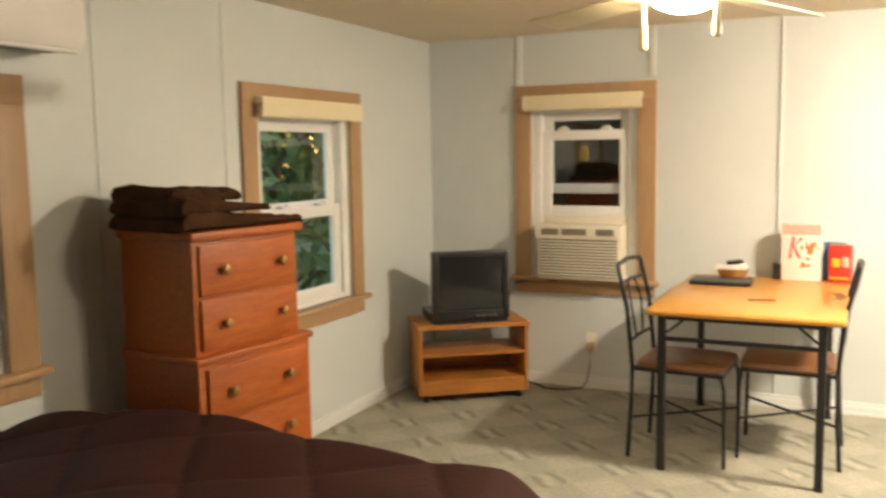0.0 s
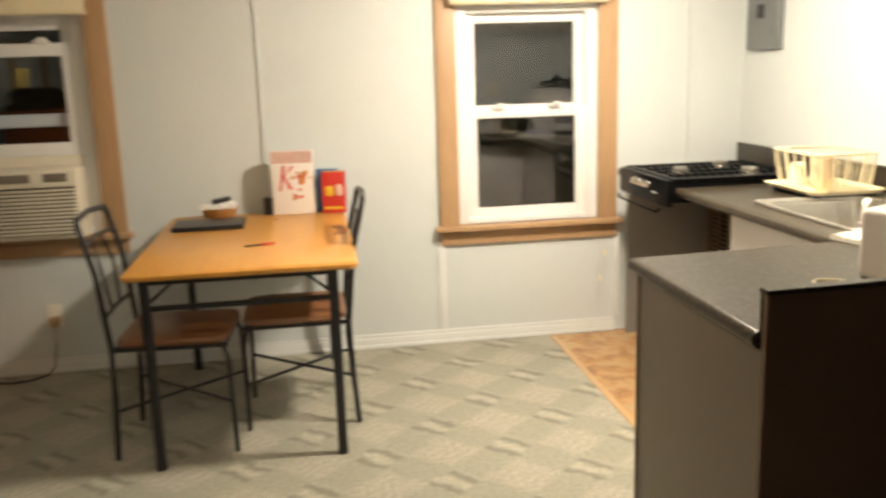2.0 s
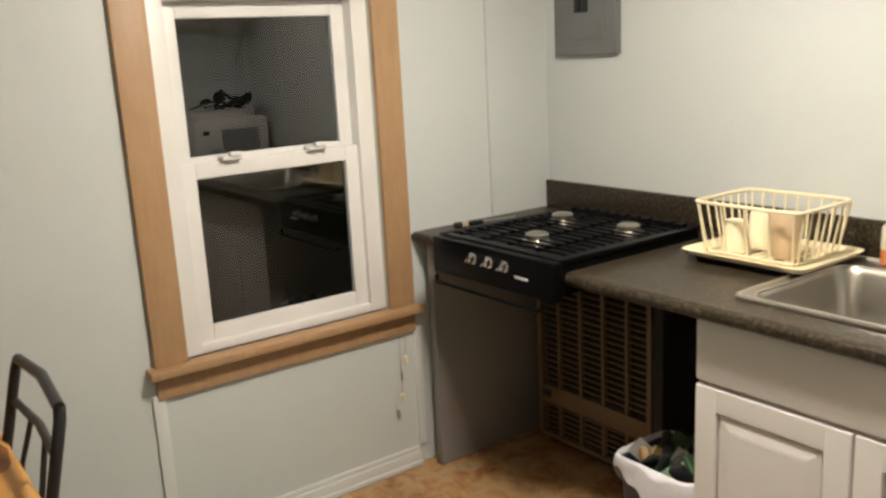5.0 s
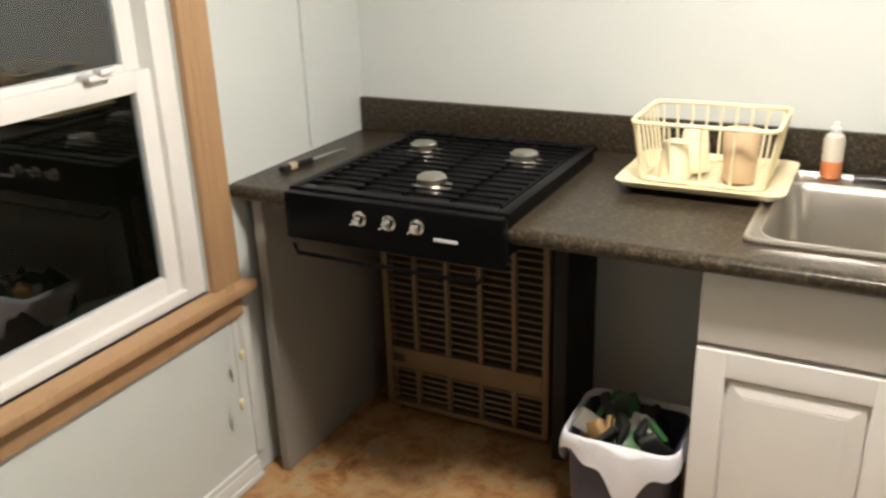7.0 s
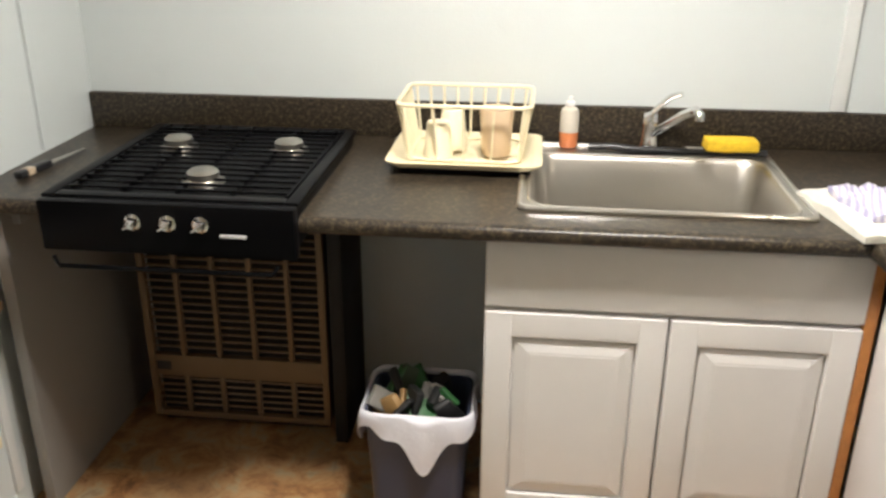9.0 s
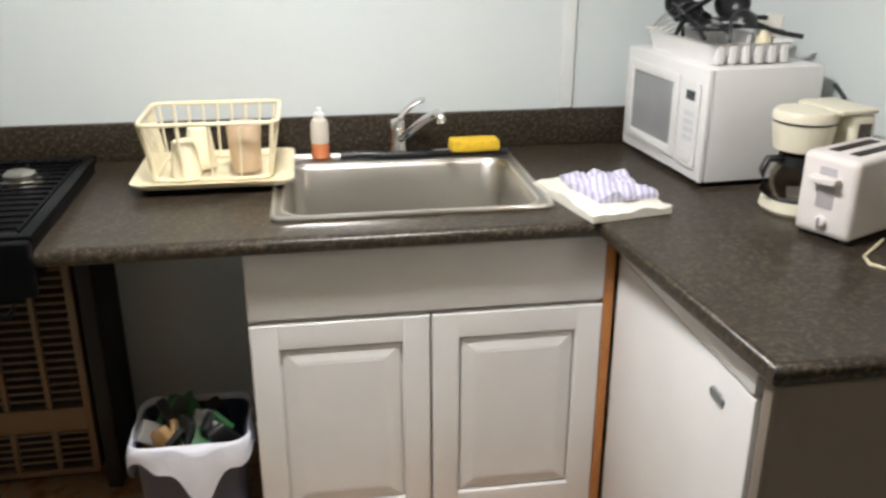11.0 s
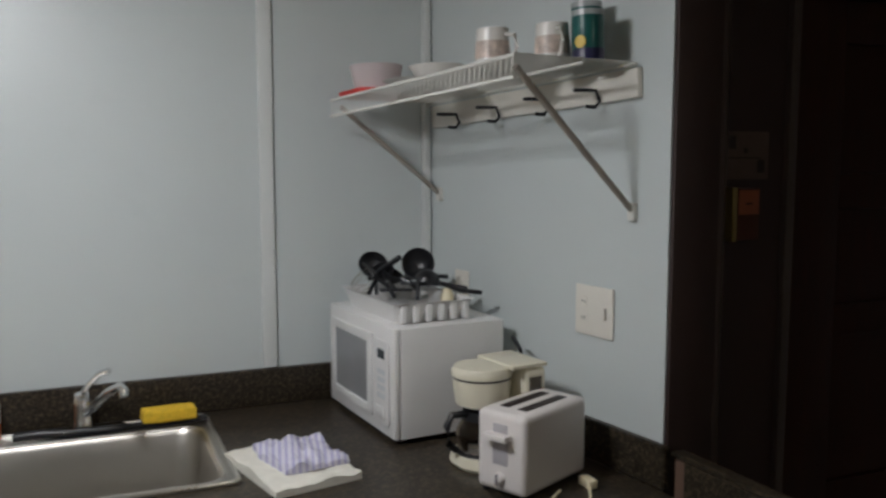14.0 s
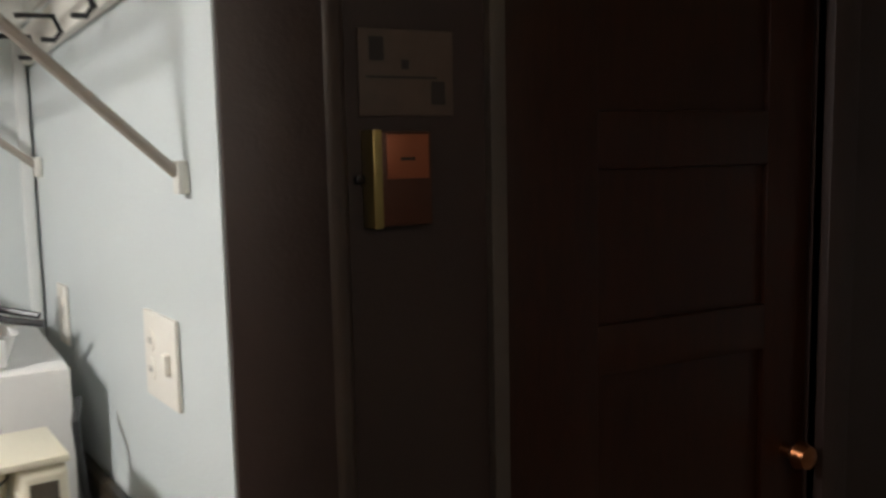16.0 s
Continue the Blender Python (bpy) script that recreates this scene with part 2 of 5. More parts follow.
def clear(name, color, rough=0.05):
    k = Nodes(name)
    k.b.inputs["Transmission Weight"].default_value = 1.0
    k.b.inputs["IOR"].default_value = 1.35
    return k.done(color, rough)


def lamp_glow(name, color, strength):
    k = Nodes(name)
    k.b.inputs["Emission Color"].default_value = (*color, 1)
    k.b.inputs["Emission Strength"].default_value = strength
    return k.done((0.9, 0.88, 0.82), 0.3)


PAINT = wall_paint("pale blue-grey wall paint", (0.62, 0.66, 0.66), 0.3)
CEIL = wall_paint("cream ceiling paint", (0.72, 0.64, 0.5), 0.6)
TRIM = wall_paint("white gloss trim paint", (0.72, 0.74, 0.73), 0.28)
BROWN = wall_paint("dark brown wall paint", (0.034, 0.019, 0.0155), 0.4)
GREYBOARD = wall_paint("taupe board paint", (0.18, 0.148, 0.118), 0.45)
CASING = timber("tan painted casing", (0.37, 0.225, 0.118), (0.48, 0.31, 0.165), 0.45, (8, 8, 1), 6.0, 0.04)
VINYLW = plain("white vinyl sash", (0.78, 0.78, 0.77), 0.35, 0, 0.05)
GLASS = pane_glass()
LAMINATE = laminate()
CARPET = carpet()
VINYL = stone_vinyl()
ORANGE = timber("orange-stained pine", (0.25, 0.046, 0.004), (0.48, 0.122, 0.009), 0.5, (8, 1, 8), 7.0)
OAK = timber("honey oak laminate", (0.36, 0.135, 0.027), (0.55, 0.235, 0.055), 0.35, (1, 8, 8), 6.0)
BEECH = timber("beech tabletop", (0.5, 0.225, 0.045), (0.67, 0.36, 0.085), 0.32, (8, 1, 8), 5.0, 0.03)
BLACKMETAL = plain("black powder-coated steel", (0.018, 0.018, 0.02), 0.4, 0.2)
SEATWOOD = timber("brown chair seat", (0.14, 0.06, 0.025), (0.28, 0.13, 0.06), 0.35, (1, 8, 8), 8.0)
BLACKPLASTIC = plain("black plastic", (0.014, 0.014, 0.016), 0.35)
ENAMEL = plain("black stove enamel", (0.0025, 0.0025, 0.003), 0.34, spec=0.09)
CHROME = plain("chrome", (0.75, 0.75, 0.75), 0.12, 1.0, 0.05, bump=0.01)
STEEL = plain("brushed stainless steel", (0.47, 0.45, 0.41), 0.35, 1.0, 0.03, bump=0.0)
POLISHED = plain("polished steel edge", (0.72, 0.7, 0.66), 0.3, 1.0, 0.03, bump=0.0)
WHITEPLASTIC = plain("white plastic", (0.76, 0.75, 0.74), 0.35, 0, 0.05)
CREAM = plain("cream plastic", (0.8, 0.72, 0.5), 0.35, 0, 0.06)
THERMOFOIL = plain("white thermofoil", (0.7, 0.68, 0.66), 0.35, 0, 0.04)
QUILT = plain("dark plum quilt", (0.036, 0.0105, 0.008), 0.8, 0, 0.3, 4.0, 0.5, 60.0, 0.2)
HEATER = plain("tan heater enamel", (0.165, 0.108, 0.055), 0.45, 0.1)
# Void black: darkness of hollow places put into the colour; heater box too.
DARKVOID = plain("void black", (0.008, 0.007, 0.006), 0.7)
SCREEN = plain("dark picture tube glass", (0.02, 0.022, 0.022), 0.12, 0, 0.1, bump=0.0)
DOORWOOD = timber("dark red-brown door wood", (0.014, 0.0032, 0.0009), (0.04, 0.0095, 0.0026), 0.35, (8, 8, 1), 8.0)
GREYSTEEL = plain("grey painted steel", (0.2, 0.21, 0.215), 0.45, 0.3)

# ---------------------------------------------------------------- structure
solid("floor", box((W, S, -0.12), (1.50, N, 0)), CARPET, "grey-green patterned wall-to-wall carpet", "carpet", kind="structure")
solid("floor_kitchen", box((1.50, S, -0.12), (E, N, -0.002)), VINYL, "tan stone-print vinyl kitchen floor", "vinyl floor", kind="structure")
solid("trim_floor", box((1.485, 3.0, -0.004), (1.515, N - 0.03, 0.006), 0.003), plain("tan edge strip", (0.5, 0.33, 0.17), 0.4), "tan edge strip between carpet and vinyl", "trim", kind="structure")
solid("ceiling", box((W - 0.12, S - 0.12, H), (E + 0.12, N + 0.12, H + 0.1)), CEIL, "low cream painted ceiling", "ceiling", kind="structure")
WIN_AC = (-1.49, -0.80, 0.71, 1.83)
WIN_K = (1.002, 1.762, 0.645, 1.80)
WIN_W = (3.26, 4.11, 0.70, 1.76)
WIN_B = (1.05, 1.85, 0.78, 1.70)
solid("wall_north", wall("y", N, N + 0.12, W - 0.12, E + 0.12, (WIN_AC, WIN_K)), PAINT, "pale blue-grey painted panel wall with two windows", "wall", kind="structure")
solid("wall_west", wall("x", W - 0.12, W, S, N, (WIN_W, WIN_B)), PAINT, "pale painted panel wall with two windows", "wall", kind="structure")
solid("wall_east", wall("x", E, E + 0.12, S, N), PAINT, "pale painted kitchen wall behind the counter", "wall", kind="structure")
solid("wall_south", wall("y", S - 0.12, S, W - 0.12, E + 0.12), PAINT, "plain pale painted wall", "wall", kind="structure")
SKEW = 0.15


def south_face(x):
    """Where the kitchen's south wall stands; it runs a little out of square."""
    return 2.485 - SKEW * (E - x)


solid("wall_kitchen", prism([(1.575, south_face(1.575)), (E, south_face(E)), (E, 2.36), (1.66, 2.225), (1.575, 2.22)][::-1], 0, H), PAINT, "pale blue painted partition wall beside the counter", "wall", kind="structure")
solid("trim_post", box((1.56, 2.212, 0), (1.574, south_face(1.575) - 0.001, H), 0.004), BROWN, "dark brown painted end of the partition", "trim", kind="structure")
DOOR = (1.28, 1.93, 0.0, 2.03)
solid("wall_hall", wall("x", 1.64, 1.76, S, 2.222, (DOOR,)), BROWN, "dark brown painted wall with a door", "wall", kind="structure")
solid("wall_closet", wall("x", 2.1, 2.2, S, 2.2), BROWN, "plain dark wall behind the closet door", "wall", kind="structure")
# battens over the joints of the wall panels
for i, (x, z0, z1, w) in enumerate([(-1.568, 1.94, H, 0.04), (-0.717, 1.96, H, 0.04), (0.01, 0.09, H, 0.014), (2.268, 0.92, H, 0.006), (0.90, 0.08, 0.555, 0.04), (1.878, 0.08, 0.555, 0.03)]):
    solid("trim_batten", box((x - w / 2, N - 0.012, z0), (x + w / 2, N - 0.0005, z1), 0.003), PAINT if w < 0.02 else TRIM, "painted batten over a wall panel joint", "trim", kind="structure")
solid("trim_batten", box((E - 0.014, 2.975, 1.022), (E - 0.0005, 3.015, H), 0.004), TRIM, "painted batten over a wall panel joint", "trim", kind="structure")
solid("trim_batten", box((E - 0.03, 2.487, 1.022), (E - 0.0005, 2.51, H), 0.005), TRIM, "painted batten in the wall corner", "trim", kind="structure")
for y in (2.3, 3.05):
    solid("trim_batten", box((W + 0.0005, y - 0.006, 0.09), (W + 0.004, y + 0.006, H), 0.001), PAINT, "painted batten over a wall panel joint", "trim", kind="structure")


def baseboard(a, b, axis):
    bm = bmesh.new()
    if axis == "x":
        geom_box(bm, (a, N - 0.016, 0), (b, N - 0.0008, 0.055), 0.003)
        geom_box(bm, (a, N - 0.011, 0.054), (b, N - 0.0008, 0.075), 0.004)
        geom_box(bm, (a, N - 0.026, 0), (b, N - 0.0165, 0.02), 0.005)
    else:
        geom_box(bm, (W + 0.0008, a, 0), (W + 0.016, b, 0.055), 0.003)
        geom_box(bm, (W + 0.0008, a, 0.054), (W + 0.011, b, 0.075), 0.004)
    return bm


solid("baseboard", baseboard(W + 0.02, 1.86, "x"), TRIM, "white painted stepped baseboard", "baseboard", kind="structure")
solid("baseboard", baseboard(S, N - 0.02, "y"), TRIM, "white painted stepped baseboard", "baseboard", kind="structure")


# windows: x along the wall, y outwards, z up, origin at the wall's inner face
def window(name, m, x0, x1, z0, z1, case, label, lift=0.0, sill_z=None, blind=True, cord=False, sash=0.062, top_case=0.10, lift_blind=0.0, t=0.062, up=0.0):
    w = thing(name, label, "window", m, kind="structure")
    f = -0.022
    part("casing", box((x0 - case, f, z0), (x0, 0, z1), 0.003), CASING, w)
    part("casing", box((x1, f, z0), (x1 + case, 0, z1), 0.003), CASING, w)
    part("casing", box((x0 - case, f - 0.002, z1), (x1 + case, 0, z1 + top_case), 0.003), CASING, w)
    part("window_sill", box((x0 - case - 0.025, -0.06, z0 - 0.028), (x1 + case + 0.025, 0.03, z0), 0.008), CASING, w)
    part("apron", box((x0 - case, -0.018, z0 - 0.105), (x1 + case, 0, z0 - 0.029), 0.004), CASING, w)
    fr = bmesh.new()
    d0, d1 = 0.012, 0.1
    geom_box(fr, (x0, d0, z0), (x0 + t, d1, z1), 0.003), geom_box(fr, (x1 - t, d0, z0), (x1, d1, z1), 0.003)
    geom_box(fr, (x0 + t, d0, z1 - t), (x1 - t, d1, z1), 0.003), geom_box(fr, (x0 + t, d0, z0), (x1 - t, d1, z0 + 0.03), 0.003)
    part("window_frame", fr, VINYLW, w)
    mid = (z0 + z1) / 2 - 0.01 + up

    def one_sash(nm, a, b, y, h):
        bm = bmesh.new()
        p, q = x0 + t, x1 - t
        s = sash
        geom_box(bm, (p, y, a), (p + s, y + 0.025, b), 0.003), geom_box(bm, (q - s, y, a), (q, y + 0.025, b), 0.003)
        geom_box(bm, (p + s, y, b - s), (q - s, y + 0.025, b), 0.003), geom_box(bm, (p + s, y, a), (q - s, y + 0.025, a + s), 0.003)
        o = part(nm, bm, VINYLW, w, "white vinyl sash")
        pb = bmesh.new()
        pb.faces.new([pb.verts.new(v) for v in ((p + s, y + 0.012, a + s), (q - s, y + 0.012, a + s), (q - s, y + 0.012, b - s), (p + s, y + 0.012, b - s))])
        g = part("pane", pb, GLASS, o, "dark glass pane")
        g.visible_shadow = False
        return o

    one_sash("upper_sash", mid - 0.015, z1 - t, 0.062, 0)
    low = one_sash("lower_sash", z0 + 0.03 + lift, mid + 0.02 + lift, 0.03, 0)
    for fx in (0.3, 0.7):
        x = x0 + (x1 - x0) * fx
        lk = box((x - 0.035, 0.005, mid + 0.02 + lift), (x + 0.035, 0.05, mid + 0.034 + lift), 0.006)
        geom_box(lk, (x - 0.012, -0.005, mid + 0.032 + lift), (x + 0.03, 0.02, mid + 0.046 + lift), 0.006)
        part("sash_lock", lk, VINYLW, low)
    if blind:
        bl = thing("window_blind", "cream mini blind pulled up to its headrail", "blind", m)
        bw = 0.03
        z1 = z1 + lift_blind
        part("headrail", box((x0 - bw, -0.075, z1 + 0.0), (x1 + bw, -0.026, z1 + 0.035), 0.004), CREAM, bl)
        part("valance", box((x0 - bw - 0.005, -0.083, z1 - 0.055), (x1 + bw + 0.005, -0.077, z1 + 0.025), 0.002), CREAM, bl)
        for i in range(9):
            part("slat", box((x0 - bw + 0.005, -0.072, z1 - 0.006 - i * 0.005), (x1 + bw - 0.005, -0.04, z1 - 0.003 - i * 0.005)), CREAM, bl)
        part("bottom_rail", box((x0 - bw, -0.07, z1 - 0.062), (x1 + bw, -0.04, z1 - 0.05), 0.003), CREAM, bl)
        if cord:
            for dx, ln in ((-0.015, 1.5), (0.01, 1.36)):
                part("pull_cord", tube([(x1 + dx, -0.05, z1 - 0.03), (x1 + dx + 0.01, -0.05, z1 - ln * 0.5), (x1 + dx + 0.012, -0.066, z1 - ln * 0.8), (x1 + dx + 0.012, -0.066, z1 - ln)], 0.0009, 6), CASING, bl)
                part("tassel", lathe([(0.003, 0), (0.008, -0.006), (0.006, -0.03), (0.003, -0.035)], 10, (x1 + dx + 0.012, -0.066, z1 - ln)), CREAM, bl)
    return w


NORTH = pose(0, N, 0)
WEST = pose(W, 0, 0, 0, 0, 90)
window("window_1", NORTH, WIN_AC[0], WIN_AC[1], WIN_AC[2], WIN_AC[3], 0.11, "white sash window raised over an air conditioner, tan casing", lift=0.365)
window("window_2", NORTH, WIN_K[0], WIN_K[1], WIN_K[2], WIN_K[3], 0.105, "closed white double-hung window in tan casing", cord=True, top_case=0.15, lift_blind=0.035, sash=0.05, t=0.062, up=0.018)
window("window_3", WEST, WIN_W[0], WIN_W[1], WIN_W[2], WIN_W[3], 0.11, "white double-hung window in tan casing facing trees")
window("window_4", WEST, WIN_B[0], WIN_B[1], WIN_B[2], WIN_B[3], 0.12, "tan cased window beside the bed", blind=False)

# door in the brown wall
d = thing("door_1", "dark red-brown panelled wooden door, closed", "door", kind="structure")
part("door_frame", box((1.622, 1.93, 0), (1.66, 1.955, 2.06), 0.004), plain("lighter brown casing", (0.075, 0.06, 0.052), 0.4), d, "lighter brown casing")
part("door_frame", box((1.622, 1.215, 0), (1.66, 1.28, 2.06), 0.004), BROWN, d)
part("door_frame", box((1.622, 1.282, 2.03), (1.66, 1.928, 2.06), 0.004), BROWN, d)
leaf = bmesh.new()
geom_box(leaf, (1.672, 1.285, 0.01), (1.70, 1.925, 2.025), 0.002)
for y0, y1 in ((1.285, 1.39), (1.745, 1.925)):
    geom_box(leaf, (1.66, y0, 0.01), (1.673, y1, 2.025), 0.004)
for z0, z1 in ((0.01, 0.22), (0.68, 0.80), (1.19, 1.27), (1.51, 1.60), (1.92, 2.025)):
    geom_box(leaf, (1.66, 1.389, z0), (1.673, 1.746, z1), 0.004)
lf = part("door_leaf", leaf, DOORWOOD, d)
part("door_knob", lathe([(0.012, 0), (0.012, 0.02), (0.026, 0.035), (0.02, 0.055), (0.005, 0.06)], 16), plain("copper knob", (0.5, 0.2, 0.08), 0.3, 1.0), lf).matrix_basis = pose(1.66, 1.335, 1.0, 0, -90, 0)
solid("trim_moulding", rod((1.588, 2.206, 0), (1.588, 2.206, H), 0.027, 16), plain("lighter brown moulding", (0.062, 0.044, 0.036), 0.35), "dark brown rounded corner moulding", "trim", kind="structure")


# ---------------------------------------------------------------- more builders
def rr(x0, x1, y0, y1, r, n=5):
    """A rounded rectangle's outline."""
    out = []
    for cx, cy, a in ((x1 - r, y1 - r, 0), (x0 + r, y1 - r, 90), (x0 + r, y0 + r, 180), (x1 - r, y0 + r, 270)):
        for i in range(n + 1):
            t = radians(a + 90 * i / n)
            out.append((cx + r * math.cos(t), cy + r * math.sin(t)))
    return out


def loft(rings, cap0=False, cap1=True):
    """A skin over outlines (outline, z)."""
    bm = bmesh.new()
    vs = [[bm.verts.new((x, y, z)) for x, y in o] for o, z in rings]
    for A, B in zip(vs, vs[1:]):
        n = len(A)
        for k in range(n):
            bm.faces.new((A[k], A[(k + 1) % n], B[(k + 1) % n], B[k]))
    if cap0:
        bm.faces.new(vs[0][::-1])
    if cap1:
        bm.faces.new(vs[-1])
    bmesh.ops.recalc_face_normals(bm, faces=bm.faces)
    return bm


def cloth(w, d, res, height):
    """A sheet of cloth, thick at its rim: height(u, v) over the unit square."""
    bm = bmesh.new()
    top = [[bm.verts.new((w * i / res, d * j / res, height(i / res, j / res))) for j in range(res + 1)] for i in range(res + 1)]
    bot = [[bm.verts.new((w * i / res, d * j / res, 0)) for j in range(res + 1)] for i in range(res + 1)]
    for i in range(res):
        for j in range(res):
            bm.faces.new((top[i][j], top[i + 1][j], top[i + 1][j + 1], top[i][j + 1]))
            bm.faces.new((bot[i][j], bot[i][j + 1], bot[i + 1][j + 1], bot[i + 1][j]))
    for i in range(res):
        bm.faces.new((top[i][0], bot[i][0], bot[i + 1][0], top[i + 1][0]))
        bm.faces.new((top[i][res], top[i + 1][res], bot[i + 1][res], bot[i][res]))
        bm.faces.new((top[0][i], top[0][i + 1], bot[0][i + 1], bot[0][i]))
        bm.faces.new((top[res][i], bot[res][i], bot[res][i + 1], top[res][i + 1]))
    bmesh.ops.recalc_face_normals(bm, faces=bm.faces)
    return bm


def wave(x, y, s, seed=0.0):
    return noise.noise((x * s + seed, y * s - seed, seed * 1.7))


# ---------------------------------------------------------------- ceiling lamps
FX, FY = -0.035, 2.40
fan = thing("ceiling_fan", "cream five-blade ceiling fan with a lit globe", "ceiling fan", pose(FX, FY, 0))
part("canopy", lathe([(0.02, 2.04), (0.02, 2.16), (0.06, 2.19), (0.08, H - 0.001)], 24), CREAM, fan)
part("motor_housing", lathe([(0.05, 1.955), (0.11, 1.965), (0.135, 1.985), (0.13, 2.02), (0.06, 2.05), (0.02, 2.055)], 28), CREAM, fan)
for k in range(5):
    a = 141 + 72 * k
    bl = bmesh.new()
    geom_box(bl, (0.2, -0.06, -0.004), (0.74, 0.06, 0.004), 0.003)
    for v in bl.verts:
        v.co.y *= 0.8 + 0.5 * v.co.x
    blade = part("blade", bl, CREAM, fan)
    blade.matrix_basis = pose(0, 0, 1.957, 0, 0, a) @ pose(0, 0, 0, 10, 0, 0)
    part("blade_arm", box((0.1, -0.02, -0.012), (0.24, 0.02, -0.005), 0.003), CREAM, fan).matrix_basis = pose(0, 0, 1.957, 0, 0, a) @ pose(0, 0, 0, 10, 0, 0)
part("globe", lathe([(0.005, 1.893), (0.05, 1.897), (0.085, 1.912), (0.098, 1.932), (0.09, 1.948), (0.06, 1.954)], 28), lamp_glow("warm lit globe", (1.0, 0.8, 0.55), FAN_LAMP), fan, "lit frosted white glass globe")
for dx, dy, z in ((-0.105, -0.06, 1.785), (0.095, -0.07, 1.81)):
    part("pull_chain", rod((dx, dy, z + 0.03), (dx, dy, 1.97), 0.002, 6), CREAM, fan)
    part("chain_pull", lathe([(0.004, 0), (0.012, 0.006), (0.011, 0.03), (0.005, 0.1), (0.003, 0.14)], 12, (dx, dy, z)), CREAM, fan)
kl = thing("ceiling_lamp", "lit round white flush ceiling lamp over the kitchen", "ceiling lamp", pose(1.42, 3.80, 0))
part("base", lathe([(0.15, H - 0.03), (0.16, H - 0.02), (0.16, H - 0.001)], 28), WHITEPLASTIC, kl)
part("shade", lathe([(0.01, H - 0.1), (0.07, H - 0.095), (0.115, H - 0.07), (0.14, H - 0.031)], 28), lamp_glow("neutral lit shade", (1.0, 0.85, 0.66), KITCHEN_LAMP), kl, "lit white glass shade")

# ---------------------------------------------------------------- kitchen
CZ = 0.91


def pen_face(x):
    """The line of the board that backs the peninsula."""
    return 2.315 + 0.05 * (x - 1.16)


def worktop_sheet():
    """One L-shaped sheet with a cut-out for the sink and one for the cooktop."""
    bm = bmesh.new()
    xs, ys = [1.865, 1.965, 2.44, 2.51, E - 0.001], [3.11, 3.20, 3.855, 4.37, 4.90, N - 0.001]
    at = {(i, j): bm.verts.new((x + (0.035 if i == 0 and j > 3 else 0), y, CZ)) for i, x in enumerate(xs) for j, y in enumerate(ys)}
    for i in range(4):
        for j in range(5):
            if (i in (1, 2) and j == 1) or (i in (0, 1) and j == 3):
                continue
            bm.faces.new((at[i, j], at[i + 1, j], at[i + 1, j + 1], at[i, j + 1]))
    ends = [bm.verts.new((x, y, CZ)) for x, y in ((1.165, 3.06), (1.165, pen_face(1.165) + 0.002), (1.52, pen_face(1.52) + 0.016), (E - 0.001, south_face(E) + 0.002))]
    bm.faces.new([*ends, *[at[i, 0] for i in (4, 3, 2, 1, 0)]])
    bmesh.ops.delete(bm, geom=[v for v in bm.verts if not v.link_faces], context="VERTS")
    ex = bmesh.ops.extrude_face_region(bm, geom=list(bm.faces))
    bmesh.ops.translate(bm, vec=(0, 0, -0.04), verts=[v for v in ex["geom"] if isinstance(v, bmesh.types.BMVert)])
    bmesh.ops.recalc_face_normals(bm, faces=bm.faces)
    return bm


top = worktop_sheet()
ct = solid("worktop", top, LAMINATE, "L-shaped speckled dark brown laminate worktop", "worktop")
part("rounded_edge", tube([(1.165, pen_face(1.165) + 0.014, CZ - 0.02), (1.165, 3.06, CZ - 0.02), (1.865, 3.11, CZ - 0.02), (1.865, 4.36, CZ - 0.02)], 0.0199, 12), LAMINATE, ct)
part("rounded_edge", tube([(1.90, 4.92, CZ - 0.02), (1.90, N - 0.001, CZ - 0.02)], 0.0199, 12), LAMINATE, ct)
sp = thing("backsplash", "low dark laminate upstand behind the worktop", "backsplash")
part("upstand", box((E - 0.022, 2.5, CZ + 0.001), (E - 0.001, N - 0.002, CZ + 0.11), 0.006), LAMINATE, sp)
part("upstand", prism([(1.55, south_face(1.55) + 0.001), (1.55, south_face(1.55) + 0.021), (E - 0.023, south_face(E) + 0.021), (E - 0.023, south_face(E) + 0.001)], CZ + 0.001, CZ + 0.10, 0.003), LAMINATE, sp)
# peninsula end
pn = thing("peninsula", "taupe and dark brown boards closing the kitchen peninsula", "kitchen peninsula")
part("end_panel", box((1.178, 2.345, 0), (1.198, 3.044, CZ - 0.041), 0.002), GREYBOARD, pn, "taupe painted end board")
part("edge_strip", box((1.172, 3.045, 0), (1.2, 3.056, CZ - 0.041), 0.002), GREYBOARD, pn)
part("back_board", prism([(1.160, pen_face(1.16) - 0.018), (1.160, pen_face(1.16)), (1.533, pen_face(1.533)), (1.533, pen_face(1.533) - 0.018)], 0, CZ + 0.085, 0.002), wall_paint("brown board paint", (0.14, 0.088, 0.062), 0.45), pn, "dark brown painted back board")
part("cap", prism([(1.156, pen_face(1.16) - 0.022), (1.156, pen_face(1.16) + 0.012), (1.533, pen_face(1.533) + 0.012), (1.533, pen_face(1.533) - 0.022)], CZ + 0.086, CZ + 0.096, 0.002), LAMINATE, pn)
part("upstand", prism([(1.160, pen_face(1.16) + 0.001), (1.160, pen_face(1.16) + 0.012), (1.489, pen_face(1.489) + 0.012), (1.489, pen_face(1.489) + 0.001)], CZ + 0.001, CZ + 0.085), LAMINATE, pn)
